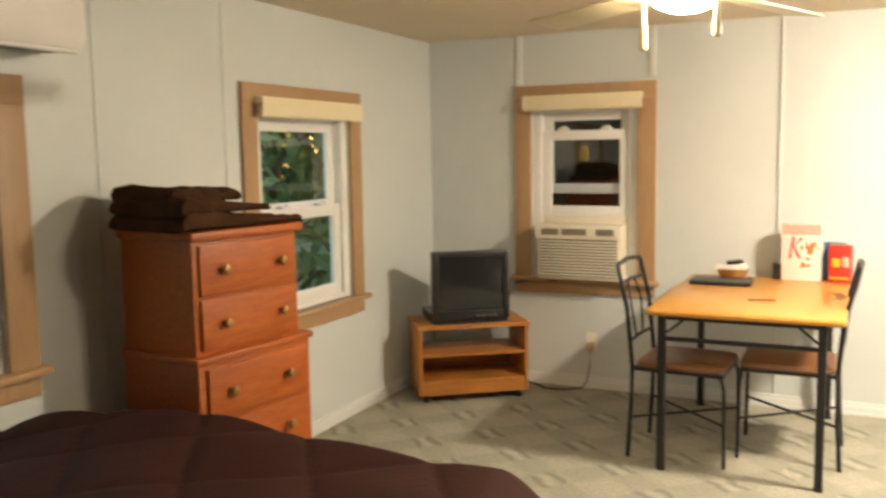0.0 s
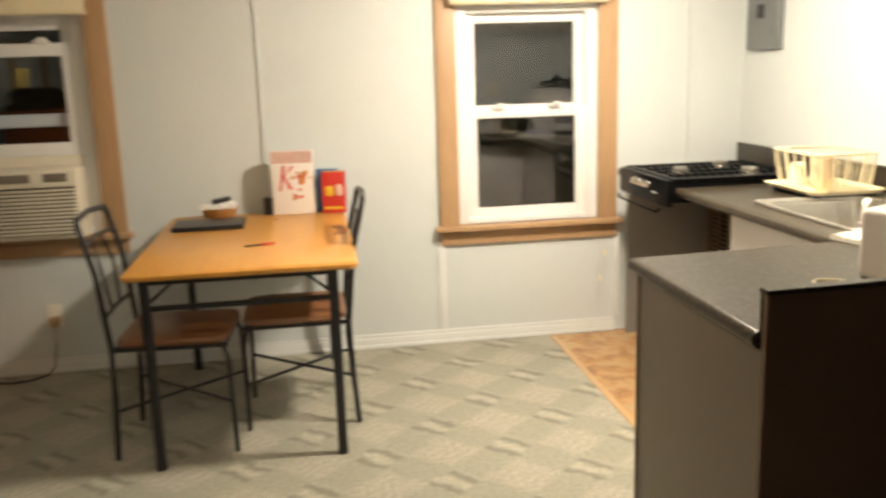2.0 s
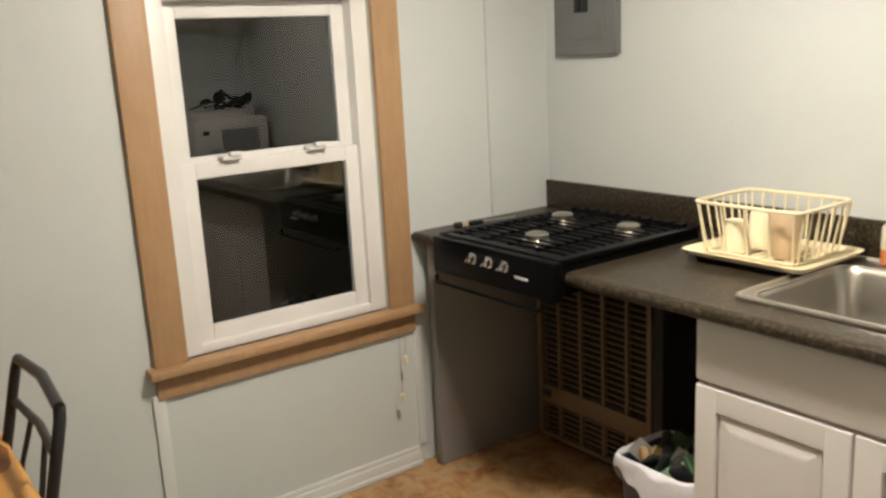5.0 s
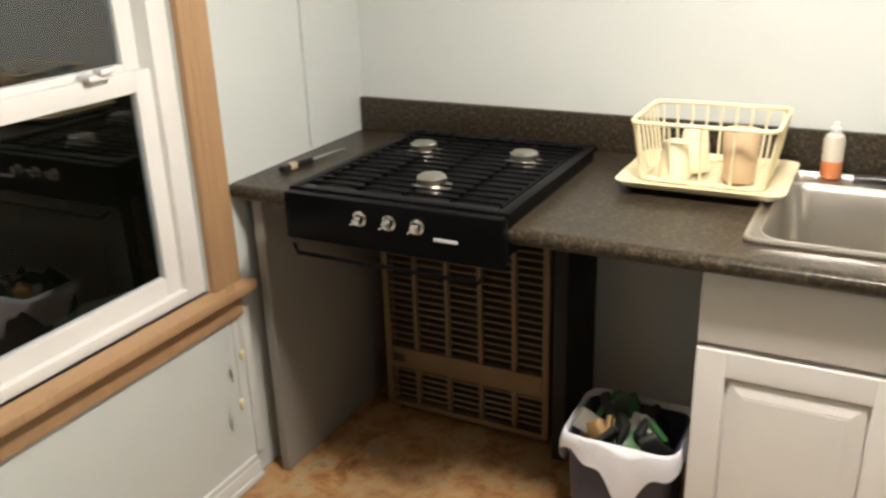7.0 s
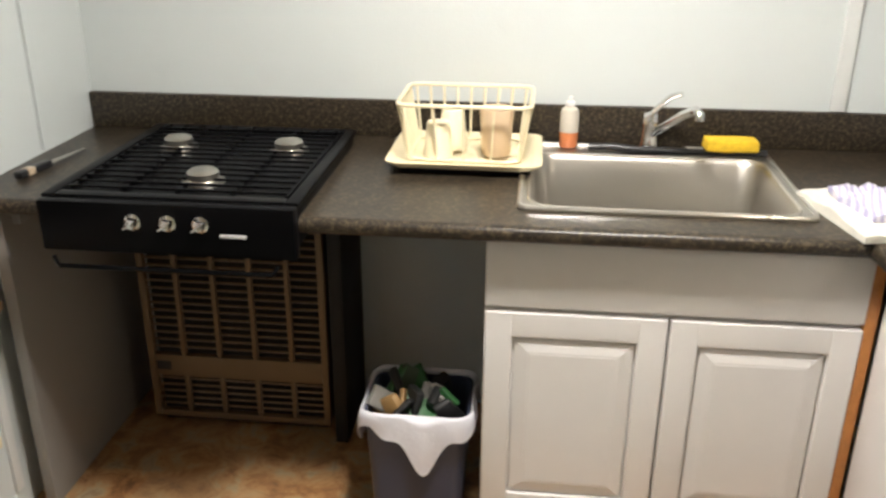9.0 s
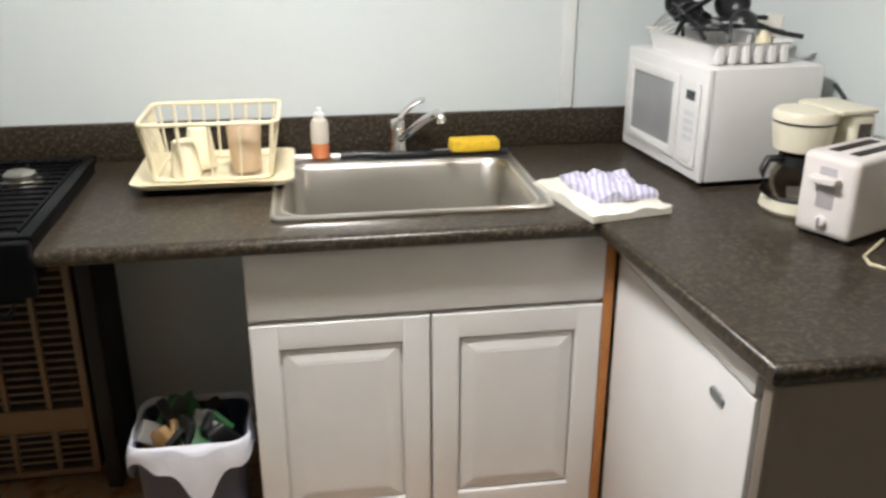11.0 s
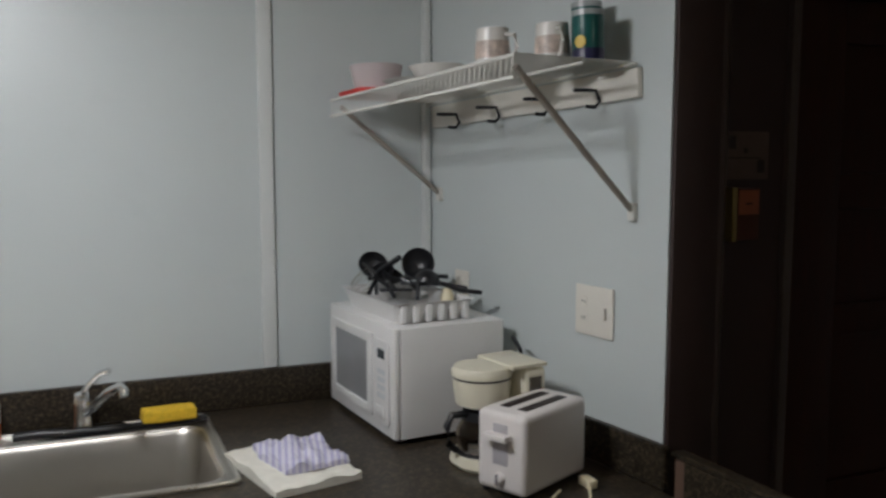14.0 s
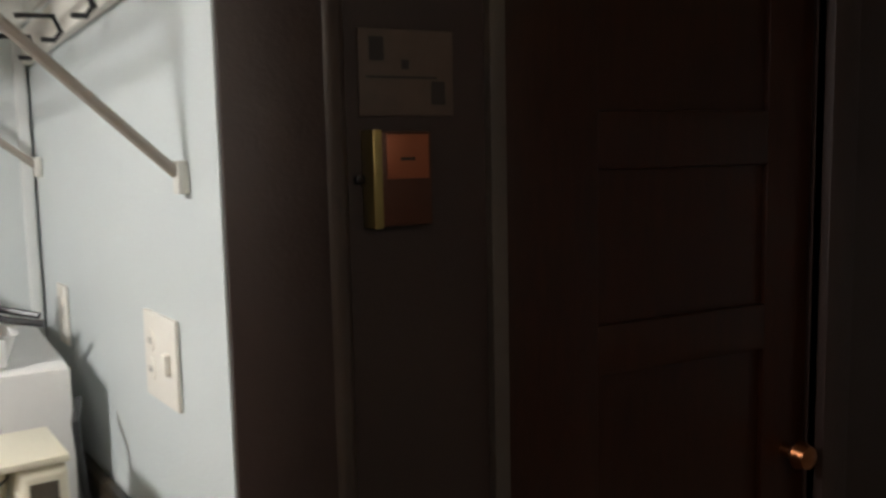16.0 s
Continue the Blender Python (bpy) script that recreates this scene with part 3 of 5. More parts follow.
# side panel at the window wall
sidep = thing("side_panel", "grey painted board carrying the worktop by the window", "cabinet panel")
BOARD = wall_paint("grey board paint", (0.28, 0.27, 0.255), 0.5)
part("board", box((1.918, 5.10, 0), (E - 0.001, 5.125, CZ - 0.041), 0.002), BOARD, sidep)
part("edge_strip", box((1.912, 5.097, 0), (1.9175, 5.128, CZ - 0.041), 0.002), BOARD, sidep, "pale worn edge strip")
part("cleat", box((1.96, 5.078, CZ - 0.09), (E - 0.02, 5.0995, CZ - 0.042), 0.003), BOARD, sidep)

# sink cabinet
cab = thing("sink_cabinet", "white thermofoil sink base cabinet with two doors", "cabinet")
part("body", box((1.925, 3.079, 0.0), (2.55, 3.93, 0.712)), THERMOFOIL, cab)
part("side", box((1.906, 3.052, 0.0), (2.55, 3.0775, 0.868), 0.002), OAK, cab, "unpainted orange wood side")
part("side", box((1.925, 3.915, 0.713), (2.55, 3.93, 0.868)), THERMOFOIL, cab)
part("false_drawer_front", box((1.903, 3.078, 0.69), (1.924, 3.928, 0.86), 0.006), THERMOFOIL, cab)


def raised(x0, x1, y0, y1, z0, z1, slope):
    """A raised field facing -x with sloping margins."""
    bm = bmesh.new()
    back = [bm.verts.new((x1, y, z)) for y, z in ((y0, z0), (y1, z0), (y1, z1), (y0, z1))]
    foot = [bm.verts.new((x0 + 0.008, y, z)) for y, z in ((y0, z0), (y1, z0), (y1, z1), (y0, z1))]
    face = [bm.verts.new((x0, y, z)) for y, z in ((y0 + slope, z0 + slope), (y1 - slope, z0 + slope), (y1 - slope, z1 - slope), (y0 + slope, z1 - slope))]
    for A, B in ((back, foot), (foot, face)):
        for k in range(4):
            bm.faces.new((A[k], A[(k + 1) % 4], B[(k + 1) % 4], B[k]))
    bm.faces.new(back), bm.faces.new(face)
    bmesh.ops.recalc_face_normals(bm, faces=bm.faces)
    rim = [e for e in bm.edges if all(v in face for v in e.verts)]
    bmesh.ops.bevel(bm, geom=rim, offset=0.003, segments=2, affect="EDGES")
    return bm


def cabinet_door(y0, y1):
    z0, z1, s = 0.10, 0.678, 0.066
    d_ = part("door", box((1.917, y0, z0), (1.924, y1, z1), 0.002), THERMOFOIL, cab)
    for a, q in (((y0, z0), (y0 + s, z1)), ((y1 - s, z0), (y1, z1))):
        part("stile", box((1.902, *a), (1.9175, *q), 0.005, 3), THERMOFOIL, d_)
    for a, q in (((y0 + s - 0.004, z0), (y1 - s + 0.004, z0 + s)), ((y0 + s - 0.004, z1 - s), (y1 - s + 0.004, z1))):
        part("rail", box((1.9022, *a), (1.9175, *q), 0.005, 3), THERMOFOIL, d_)
    field = part("raised_panel", raised(1.903, 1.9172, y0 + s + 0.006, y1 - s - 0.006, z0 + s + 0.006, z1 - s - 0.006, 0.034), THERMOFOIL, d_)
    for face in field.data.polygons:
        face.use_smooth = False


cabinet_door(3.078, 3.500)
cabinet_door(3.506, 3.928)

# sink
sk = thing("sink", "brushed stainless steel single-bowl drop-in sink", "sink")
X0, X1, Y0, Y1 = 1.955, 2.52, 3.19, 3.865
part("bowl", loft([(rr(X0, X1, Y0, Y1, 0.03), CZ + 0.001), (rr(X0, X1, Y0, Y1, 0.03), CZ + 0.006), (rr(X0 + 0.012, X1 - 0.012, Y0 + 0.012, Y1 - 0.012, 0.03), CZ + 0.008), (rr(X0 + 0.025, X1 - 0.095, Y0 + 0.028, Y1 - 0.028, 0.06), CZ + 0.003), (rr(X0 + 0.035, X1 - 0.105, Y0 + 0.038, Y1 - 0.038, 0.06), CZ - 0.012), (rr(X0 + 0.045, X1 - 0.115, Y0 + 0.048, Y1 - 0.048, 0.06), CZ - 0.15), (rr(X0 + 0.075, X1 - 0.145, Y0 + 0.078, Y1 - 0.078, 0.05), CZ - 0.175)]), STEEL, sk)
part("rim", tube([(x, y, CZ + 0.007) for x, y in rr(X0 + 0.006, X1 - 0.006, Y0 + 0.006, Y1 - 0.006, 0.028)], 0.006, 8, True), POLISHED, sk, "bright rolled rim")
part("inner_rim", tube([(x, y, CZ + 0.004) for x, y in rr(X0 + 0.024, X1 - 0.094, Y0 + 0.027, Y1 - 0.027, 0.06)], 0.004, 8, True), POLISHED, sk)
part("drain", lathe([(0.045, 0.0), (0.043, 0.004), (0.03, 0.001), (0.005, 0.001)], 20, (2.2, 3.53, CZ - 0.174)), CHROME, sk)
tap = thing("faucet", "chrome single-lever kitchen faucet with raised lever", "faucet", pose(2.478, 3.515, CZ + 0.0065))
part("base_plate", loft([(rr(-0.025, 0.025, -0.11, 0.11, 0.024), 0), (rr(-0.022, 0.022, -0.107, 0.107, 0.021), 0.012)], True), CHROME, tap)
part("body", lathe([(0.028, 0.012), (0.025, 0.03), (0.022, 0.075), (0.024, 0.09), (0.018, 0.105), (0.004, 0.11)], 20), CHROME, tap)
part("spout", tube([(0, 0, 0.045), (-0.06, -0.03, 0.085), (-0.13, -0.065, 0.135), (-0.175, -0.088, 0.158), (-0.19, -0.095, 0.15), (-0.192, -0.096, 0.135)], 0.012, 12), CHROME, tap)
part("lever", tube([(0, 0, 0.10), (-0.012, -0.02, 0.13), (-0.03, -0.045, 0.16), (-0.05, -0.07, 0.172)], 0.008, 10), CHROME, tap)

# cooktop
st = thing("cooktop", "black enamel three-burner gas cooktop set in the worktop", "cooktop", pose(0, -0.05, CZ))
part("body", box((1.835, 4.395, -0.07), (2.46, 4.975, 0.03), 0.006), ENAMEL, st)
rim = bmesh.new()
geom_box(rim, (1.83, 4.388, 0.026), (2.475, 4.418, 0.042), 0.006), geom_box(rim, (1.83, 4.952, 0.026), (2.475, 4.982, 0.042), 0.006)
geom_box(rim, (1.83, 4.418, 0.026), (1.865, 4.952, 0.042), 0.006), geom_box(rim, (2.44, 4.418, 0.026), (2.475, 4.952, 0.042), 0.006)
part("rim", rim, ENAMEL, st)
part("control_panel", box((1.80, 4.390, -0.085), (1.836, 4.980, 0.036), 0.008), ENAMEL, st)
part("handle", tube([(1.79, 4.43, -0.095), (1.775, 4.44, -0.11), (1.775, 4.93, -0.11), (1.79, 4.95, -0.095)], 0.006, 8), ENAMEL, st)
for y in (4.60, 4.675, 4.755):
    kb = part("knob", lathe([(0.019, 0), (0.019, 0.008), (0.013, 0.012), (0.011, 0.024), (0.003, 0.026)], 16), CHROME, st, "chrome control knob")
    kb.matrix_basis = pose(1.80, y, -0.005, 0, -90, 0)
    part("pointer", box((-0.003, -0.018, 0.012), (0.003, 0.018, 0.03), 0.002), CHROME, kb).matrix_basis = pose(0, 0, 0, 0, 0, 35)
part("maker_plate", box((1.797, 4.50, -0.036), (1.8, 4.56, -0.028), 0.001), plain("pale lettering", (0.6, 0.6, 0.6), 0.5), st, "small pale bar of lettering")
for bx, by in ((1.985, 4.66), (2.27, 4.835), (2.27, 4.53)):
    part("burner", lathe([(0.052, 0.03), (0.05, 0.038), (0.038, 0.042), (0.038, 0.056), (0.031, 0.062), (0.005, 0.063)], 20, (bx, by, 0)), STEEL, st, "bare metal burner head")
for x in np.linspace(1.885, 2.42, 14):
    part("grate_bar", box((x - 0.0032, 4.428, 0.040), (x + 0.0032, 4.942, 0.046), 0.002), ENAMEL, st)
for y in (4.428, 4.555, 4.685, 4.815, 4.942):
    part("grate_rail", box((1.88, y - 0.004, 0.031), (2.425, y + 0.004, 0.0395), 0.002), ENAMEL, st)
for y in np.linspace(4.44, 4.93, 11):
    part("grate_finger", box((2.425, y - 0.007, 0.036), (2.447, y + 0.007, 0.049), 0.004), ENAMEL, st)
kn = thing("knife", "kitchen knife with a black handle on the worktop", "knife", pose(2.10, 5.10, CZ + 0.001, 0, 0, -9))
part("bolster", box((-0.045, -0.0125, 0.0005), (-0.012, 0.0125, 0.0205), 0.006), plain("pale horn band", (0.5, 0.4, 0.28), 0.3), kn, "pale band round the handle")
part("handle", box((-0.07, -0.012, 0), (0.05, 0.012, 0.02), 0.007), BLACKPLASTIC, kn)
part("blade", prism([(0.05, -0.012), (0.19, -0.006), (0.2, 0.004), (0.05, 0.012)], 0.008, 0.0105), STEEL, kn)

# wall heater under the cooktop
ht = thing("wall_heater", "tan louvred gas wall heater under the cooktop", "heater")
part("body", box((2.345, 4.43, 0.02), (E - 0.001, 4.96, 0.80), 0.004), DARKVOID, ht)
# Near-black sheet paints in the dark between the louvres.
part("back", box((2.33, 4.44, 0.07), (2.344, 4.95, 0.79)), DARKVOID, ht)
fr = bmesh.new()
y0, y1, z0, z1 = 4.415, 4.975, 0.055, 0.80
for a, b in (((y0, z0), (y0 + 0.02, z1)), ((y1 - 0.02, z0), (y1, z1)), ((y0 + 0.02, z0), (y1 - 0.02, z0 + 0.018)), ((y0 + 0.02, z1 - 0.02), (y1 - 0.02, z1)), ((y0 + 0.02, 0.20), (y1 - 0.02, 0.272))):
    geom_box(fr, (2.305, *a), (2.33, *b), 0.003)
part("front_frame", fr, HEATER, ht)
for i in range(1, 5):
    y = y0 + (y1 - y0) * i / 5
    part("mullion", box((2.308, y - 0.007, z0 + 0.018), (2.326, y + 0.007, 0.20), 0.002), HEATER, ht)
    part("mullion", box((2.308, y - 0.007, 0.272), (2.326, y + 0.007, z1 - 0.02), 0.002), HEATER, ht)
lou = mesh_of("louvre", box((-0.006, y0 + 0.02, -0.003), (0.006, y1 - 0.02, 0.003), 0.001), HEATER)
for z in [0.073 + 0.0225 * i for i in range(1, 6)] + [0.272 + 0.0245 * i for i in range(1, 21)]:
    o = new("louvre", lou)
    o.parent = ht
    o.matrix_basis = pose(2.318, 0, z, 0, 35, 0)
part("gas_label", box((2.302, 4.905, 0.222), (2.305, 4.95, 0.252), 0.001), BLACKPLASTIC, ht, "small black control window")
# Added board; its void black fills the dark gap beside the heater.
solid("trim_void_board", box((2.30, 4.36, 0.0), (E - 0.001, 4.40, CZ - 0.041), 0.002), DARKVOID, "near-black board added beside the heater", "trim", kind="structure")

# waste bin with a liner
wb = thing("waste_bin", "blue-grey waste bin with a white liner, full of rubbish", "waste bin", pose(2.05, 4.10, 0))
NAVY = plain("blue-grey plastic", (0.05, 0.06, 0.1), 0.4)
part("bin_body", loft([(rr(-0.10, 0.10, -0.115, 0.115, 0.03), 0.001), (rr(-0.115, 0.115, -0.135, 0.135, 0.035), 0.345), (rr(-0.11, 0.11, -0.13, 0.13, 0.035), 0.345), (rr(-0.10, 0.10, -0.12, 0.12, 0.03), 0.2)], True), NAVY, wb)
bag = bmesh.new()
corners = rr(-0.121, 0.121, -0.141, 0.141, 0.04, 6)
ol = []
for (xa, ya), (xb, yb) in zip(corners, corners[1:] + corners[:1]):
    steps = max(1, round(math.hypot(xb - xa, yb - ya) / 0.011))
    ol += [(xa + (xb - xa) * i / steps, ya + (yb - ya) * i / steps) for i in range(steps)]
n = len(ol)
rows = []
for j, (s, z) in enumerate(((0.9, 0.28), (0.99, 0.345), (1.0, 0.362), (1.03, 0.356), (1.05, 0.342), (1.06, 0.328), (1.07, 0.312))):
    row = []
    for i, (x, y) in enumerate(ol):
        r = 0.009 * math.sin(i * 0.9) + 0.03 * wave(x * 4, y * 4, 3.0, j * 0.1)
        drop = (0.085 * math.exp(-((y + 0.02) / 0.06) ** 2) * (x < -0.08) + 0.07 * math.exp(-((x + 0.02) / 0.06) ** 2) * (y > 0.12) + 0.012 * math.sin(i * 0.7)) * max(0, j - 2) / 3
        row.append(bag.verts.new((x * (s + r * j / 3), y * (s + r * j / 3), z - drop)))
    rows.append(row)
for A, B in zip(rows, rows[1:]):
    for k in range(n):
        bag.faces.new((A[k], A[(k + 1) % n], B[(k + 1) % n], B[k]))
part("liner", bag, plain("white bin liner", (0.72, 0.72, 0.78), 0.3, 0, 0.06, 12, 0.4, 40), wb, "crumpled white plastic liner")
rub = random.Random(4)
for i in range(16):
    c = rub.choice([(0.03, 0.12, 0.03), (0.3, 0.18, 0.06), (0.02, 0.02, 0.02), (0.25, 0.24, 0.22), (0.03, 0.05, 0.02)])
    x, y = rub.uniform(-0.07, 0.07), rub.uniform(-0.09, 0.09)
    bm = box((-0.03, -0.012, -0.06), (0.03, 0.012, 0.06), 0.008)
    for v in bm.verts:
        v.co += Vector((wave(v.co.x, v.co.z, 30, i), wave(v.co.y, v.co.z, 30, i + 3), 0)) * 0.02
    part("rubbish", bm, plain("rubbish", c, 0.5), wb).matrix_basis = pose(x, y, 0.335, rub.uniform(-50, 50), rub.uniform(-50, 50), rub.uniform(0, 180))

# small fridge
fg = thing("fridge", "small white under-counter refrigerator", "refrigerator")
part("cabinet", box((1.235, 2.50, 0.02), (1.895, 2.985, 0.855), 0.008), WHITEPLASTIC, fg)
dr = part("door", box((1.235, 2.99, 0.04), (1.904, 3.046, 0.80), 0.008), WHITEPLASTIC, fg)
part("door_top", box((1.235, 2.99, 0.803), (1.904, 3.05, 0.852), 0.012), WHITEPLASTIC, fg)
part("badge", loft([(rr(-0.028, 0.028, -0.011, 0.011, 0.01), 0), (rr(-0.026, 0.026, -0.009, 0.009, 0.008), 0.004)], True), GREYSTEEL, dr, "small grey oval badge").matrix_basis = pose(1.36, 3.0465, 0.735, 90, 0, 180)
for x in (1.27, 1.81):
    part("foot", rod((x, 2.9, 0), (x, 2.9, 0.022), 0.015), BLACKPLASTIC, fg)

# electrical panel
ep = thing("breaker_panel", "grey steel breaker panel on the kitchen wall", "breaker panel")
part("box", box((E - 0.03, 4.785, 1.512), (E - 0.0008, 5.10, 1.93), 0.004), GREYSTEEL, ep)
part("cover", box((E - 0.036, 4.84, 1.57), (E - 0.0305, 5.05, 1.87), 0.004), GREYSTEEL, ep)
for y in (4.93, 4.965):
    part("breaker", box((E - 0.046, y - 0.014, 1.665), (E - 0.0365, y + 0.014, 1.735), 0.003), BLACKPLASTIC, ep)
part("warning_label", box((E - 0.0375, 4.90, 1.80), (E - 0.0362, 5.0, 1.83)), plain("label grey", (0.32, 0.33, 0.33), 0.6), ep)

# ---------------------------------------------------------------- living side
# dresser
DM = pose(-1.68, 2.205, 0, 0, 0, -7)
ds = thing("dresser", "orange-stained pine chest of five drawers", "dresser", DM)
DW, DD = 0.60, 0.42
part("upper_case", box((-DD, 0.02, 0.79), (-0.03, DW - 0.04, 1.215), 0.004), ORANGE, ds)
part("lower_case", box((-DD, 0.01, 0.08), (-0.01, DW, 0.765), 0.004), ORANGE, ds)
part("waist_moulding", box((-DD, -0.005, 0.763), (0.005, DW + 0.015, 0.792), 0.01), ORANGE, ds)
part("top", box((-DD, 0.0, 1.213), (0.0, DW - 0.02, 1.245), 0.01), ORANGE, ds)
part("plinth", box((-DD, 0.015, 0.0), (-0.02, DW - 0.005, 0.085), 0.006), ORANGE, ds)
BRASS = plain("aged brass", (0.33, 0.19, 0.07), 0.5, 0.8)
for z0, z1, f in ((1.01, 1.195, -0.03), (0.81, 0.995, -0.03), (0.555, 0.745, -0.01), (0.345, 0.54, -0.01), (0.11, 0.33, -0.01)):
    dw = part("drawer_front", box((f, 0.045, z0), (f + 0.014, DW - (0.065 if f < -0.02 else 0.025), z1), 0.006), ORANGE, ds)
    for y in (0.15, DW - 0.15):
        part("knob", lathe([(0.008, 0), (0.008, 0.012), (0.019, 0.02), (0.017, 0.03), (0.004, 0.035)], 14), BRASS, dw, "round brass knob").matrix_basis = pose(f + 0.014, y, (z0 + z1) / 2, 0, 90, 0)


def fold(bm, a, b, seed, droop):
    """One rounded fold of thick cloth, uneven and thinning along y."""
    x0, y0, z0 = a
    x1, y1, z1 = b
    n, m = 26, 16
    rows = []
    for i in range(n + 1):
        v = i / n
        y = y0 + (y1 - y0) * v
        thin = (1 - droop * v) * min(1.0, (v * 14 + 0.25), ((1 - v) * 14 + 0.25)) ** 0.5
        ring = []
        for k in range(m):
            t = 2 * math.pi * k / m
            cx, cz = math.cos(t), math.sin(t)
            cx, cz = math.copysign(abs(cx) ** 0.35, cx), math.copysign(abs(cz) ** 0.55, cz)
            x = (x0 + x1) / 2 + (x1 - x0) / 2 * cx + 0.014 * wave(y, t, 5.0, seed)
            z = z0 + (z1 - z0) * thin * (0.5 + 0.5 * cz)
            if cz > 0:
                z += 0.02 * wave(x, y, 11.0, seed) + 0.01 * wave(x, y, 32.0, seed + 2)
            ring.append(bm.verts.new((x, y, max(z, 0.001))))
        rows.append(ring)
    for A, B in zip(rows, rows[1:]):
        for k in range(m):
            bm.faces.new((A[k], A[(k + 1) % m], B[(k + 1) % m], B[k]))
    bm.faces.new(rows[0][::-1]), bm.faces.new(rows[-1])


FLEECE = plain("dark brown fleece", (0.06, 0.028, 0.014), 0.95, 0, 0.5, 14, 0.9, 90, 0.1)
blanket = thing("blanket", "folded dark brown fleece blanket on the dresser", "blanket", DM @ pose(0, 0, 1.2455))
for low, high, seed, droop in (
    ((-DD + 0.01, -0.035, 0.0), (0.0, 0.575, 0.085), 1.0, 0.7),
    ((-DD + 0.02, -0.035, 0.058), (-0.005, 0.40, 0.125), 4.0, 0.6),
    ((-DD + 0.01, -0.02, 0.1), (-0.07, 0.31, 0.165), 7.0, 0.35),
):
    bk = bmesh.new()
    fold(bk, low, high, seed, droop)
    bmesh.ops.recalc_face_normals(bk, faces=bk.faces)
    part("cloth_fold", bk, FLEECE, blanket)

# bed
bed = thing("bed", "bed with a dark plum quilted comforter", "bed")
part("bed_base", box((-2.15, 0.55, 0.06), (-0.42, 2.02, 0.30), 0.02), plain("dark bed base cloth", (0.03, 0.025, 0.025), 0.9), bed)
for x in (-2.1, -0.5):
    for y in (0.62, 1.95):
        part("leg", rod((x, y, 0), (x, y, 0.065), 0.025), BLACKPLASTIC, bed)
part("mattress", box((-2.15, 0.55, 0.30), (-0.40, 2.04, 0.55), 0.05, 3), plain("white ticking", (0.7, 0.7, 0.68), 0.9), bed)
q = bmesh.new()
R = 150
g = []
for i in range(R + 1):
    col = []
    for j in range(R + 1):
        u, v = i / R, j / R
        x = -2.19 + 2.02 * u
        y = 0.42 + 1.77 * v
        ex, ey = max(0, x + 0.44), max(0, y - 1.99, 0.62 - y)
        e = math.hypot(ex, ey)
        z = 0.625 - (0.0 if e < 0.0 else 1.05 * e ** 1.35 * 1.6) + 0.02 * wave(x, y, 2.2, 1) + 0.05 * math.exp(-((x + 1.4) ** 2 / 0.12 + (y - 1.95) ** 2 / 0.12)) - 0.12 * max(0, -1.75 - x)
        quilt = abs(math.sin(math.pi * (x + 0.75 * y + 0.03 * wave(x, y, 3, 5)) / 0.42)) * abs(math.sin(math.pi * (0.8 * x - y) / 0.42))
        z += 0.026 * quilt ** 0.3
        col.append(q.verts.new((x, y, max(z, 0.12))))
    g.append(col)
for i in range(R):
    for j in range(R):
        q.faces.new((g[i][j], g[i + 1][j], g[i + 1][j + 1], g[i][j + 1]))
cf = part("comforter", q, QUILT, bed, "dark plum quilted comforter")
th = cf.modifiers.new("thickness", "SOLIDIFY")
th.thickness = 0.03

# mini split
ac = thing("wall_air_conditioner", "white split air conditioner head on the wall", "air conditioner", pose(W, -0.11, -0.07))
part("housing", loft([(rr(0.001, 0.19, 1.42, 2.20, 0.03), 1.955), (rr(0.001, 0.21, 1.41, 2.21, 0.03), 2.0), (rr(0.001, 0.2, 1.41, 2.21, 0.03), 2.19), (rr(0.001, 0.17, 1.42, 2.2, 0.03), 2.21)], True), WHITEPLASTIC, ac)
part("louvre", box((0.06, 1.45, 1.948), (0.17, 2.15, 1.954), 0.002), BLACKPLASTIC, ac, "dark air outlet")
part("flap", box((0.165, 1.43, 1.94), (0.2, 2.17, 1.953), 0.004), WHITEPLASTIC, ac)

# window air conditioner
wa = thing("window_air_conditioner", "cream window air conditioner with slatted grille", "air conditioner", pose(-1.142, N, 0))
UNIT = plain("warm white enamel", (0.74, 0.69, 0.57), 0.4, 0, 0.05)
part("case", box((-0.27, -0.13, 0.712), (0.27, 0.35, 1.055), 0.01), UNIT, wa)
# Brownish sheet behind the slats paints in the shade between them.
gb = part("grille_shade", box((-0.25, -0.134, 0.735), (0.25, -0.1305, 0.965)), plain("grille shade", (0.2, 0.18, 0.14), 0.7), wa)
for i in range(12):
    z = 0.742 + i * 0.0188
    part("slat", box((-0.255, -0.152, z), (0.255, -0.1345, z + 0.009), 0.002), UNIT, wa)
part("bezel", box((-0.275, -0.155, 0.97), (0.275, -0.131, 1.052), 0.008), UNIT, wa)
for x0, x1 in ((-0.23, -0.12), (-0.1, 0.06), (0.12, 0.23)):
    part("control_strip", box((x0, -0.158, 0.995), (x1, -0.1555, 1.035), 0.001), plain("brown control strip", (0.2, 0.17, 0.13), 0.4), wa)
part("top_filler", box((-0.275, 0.028, 1.056), (0.275, 0.05, 1.104), 0.003), UNIT, wa)
for x0, x1 in ((-0.325, -0.276), (0.276, 0.325)):
    part("side_curtain", box((x0, 0.03, 0.742), (x1, 0.05, 1.12), 0.003), UNIT, wa)

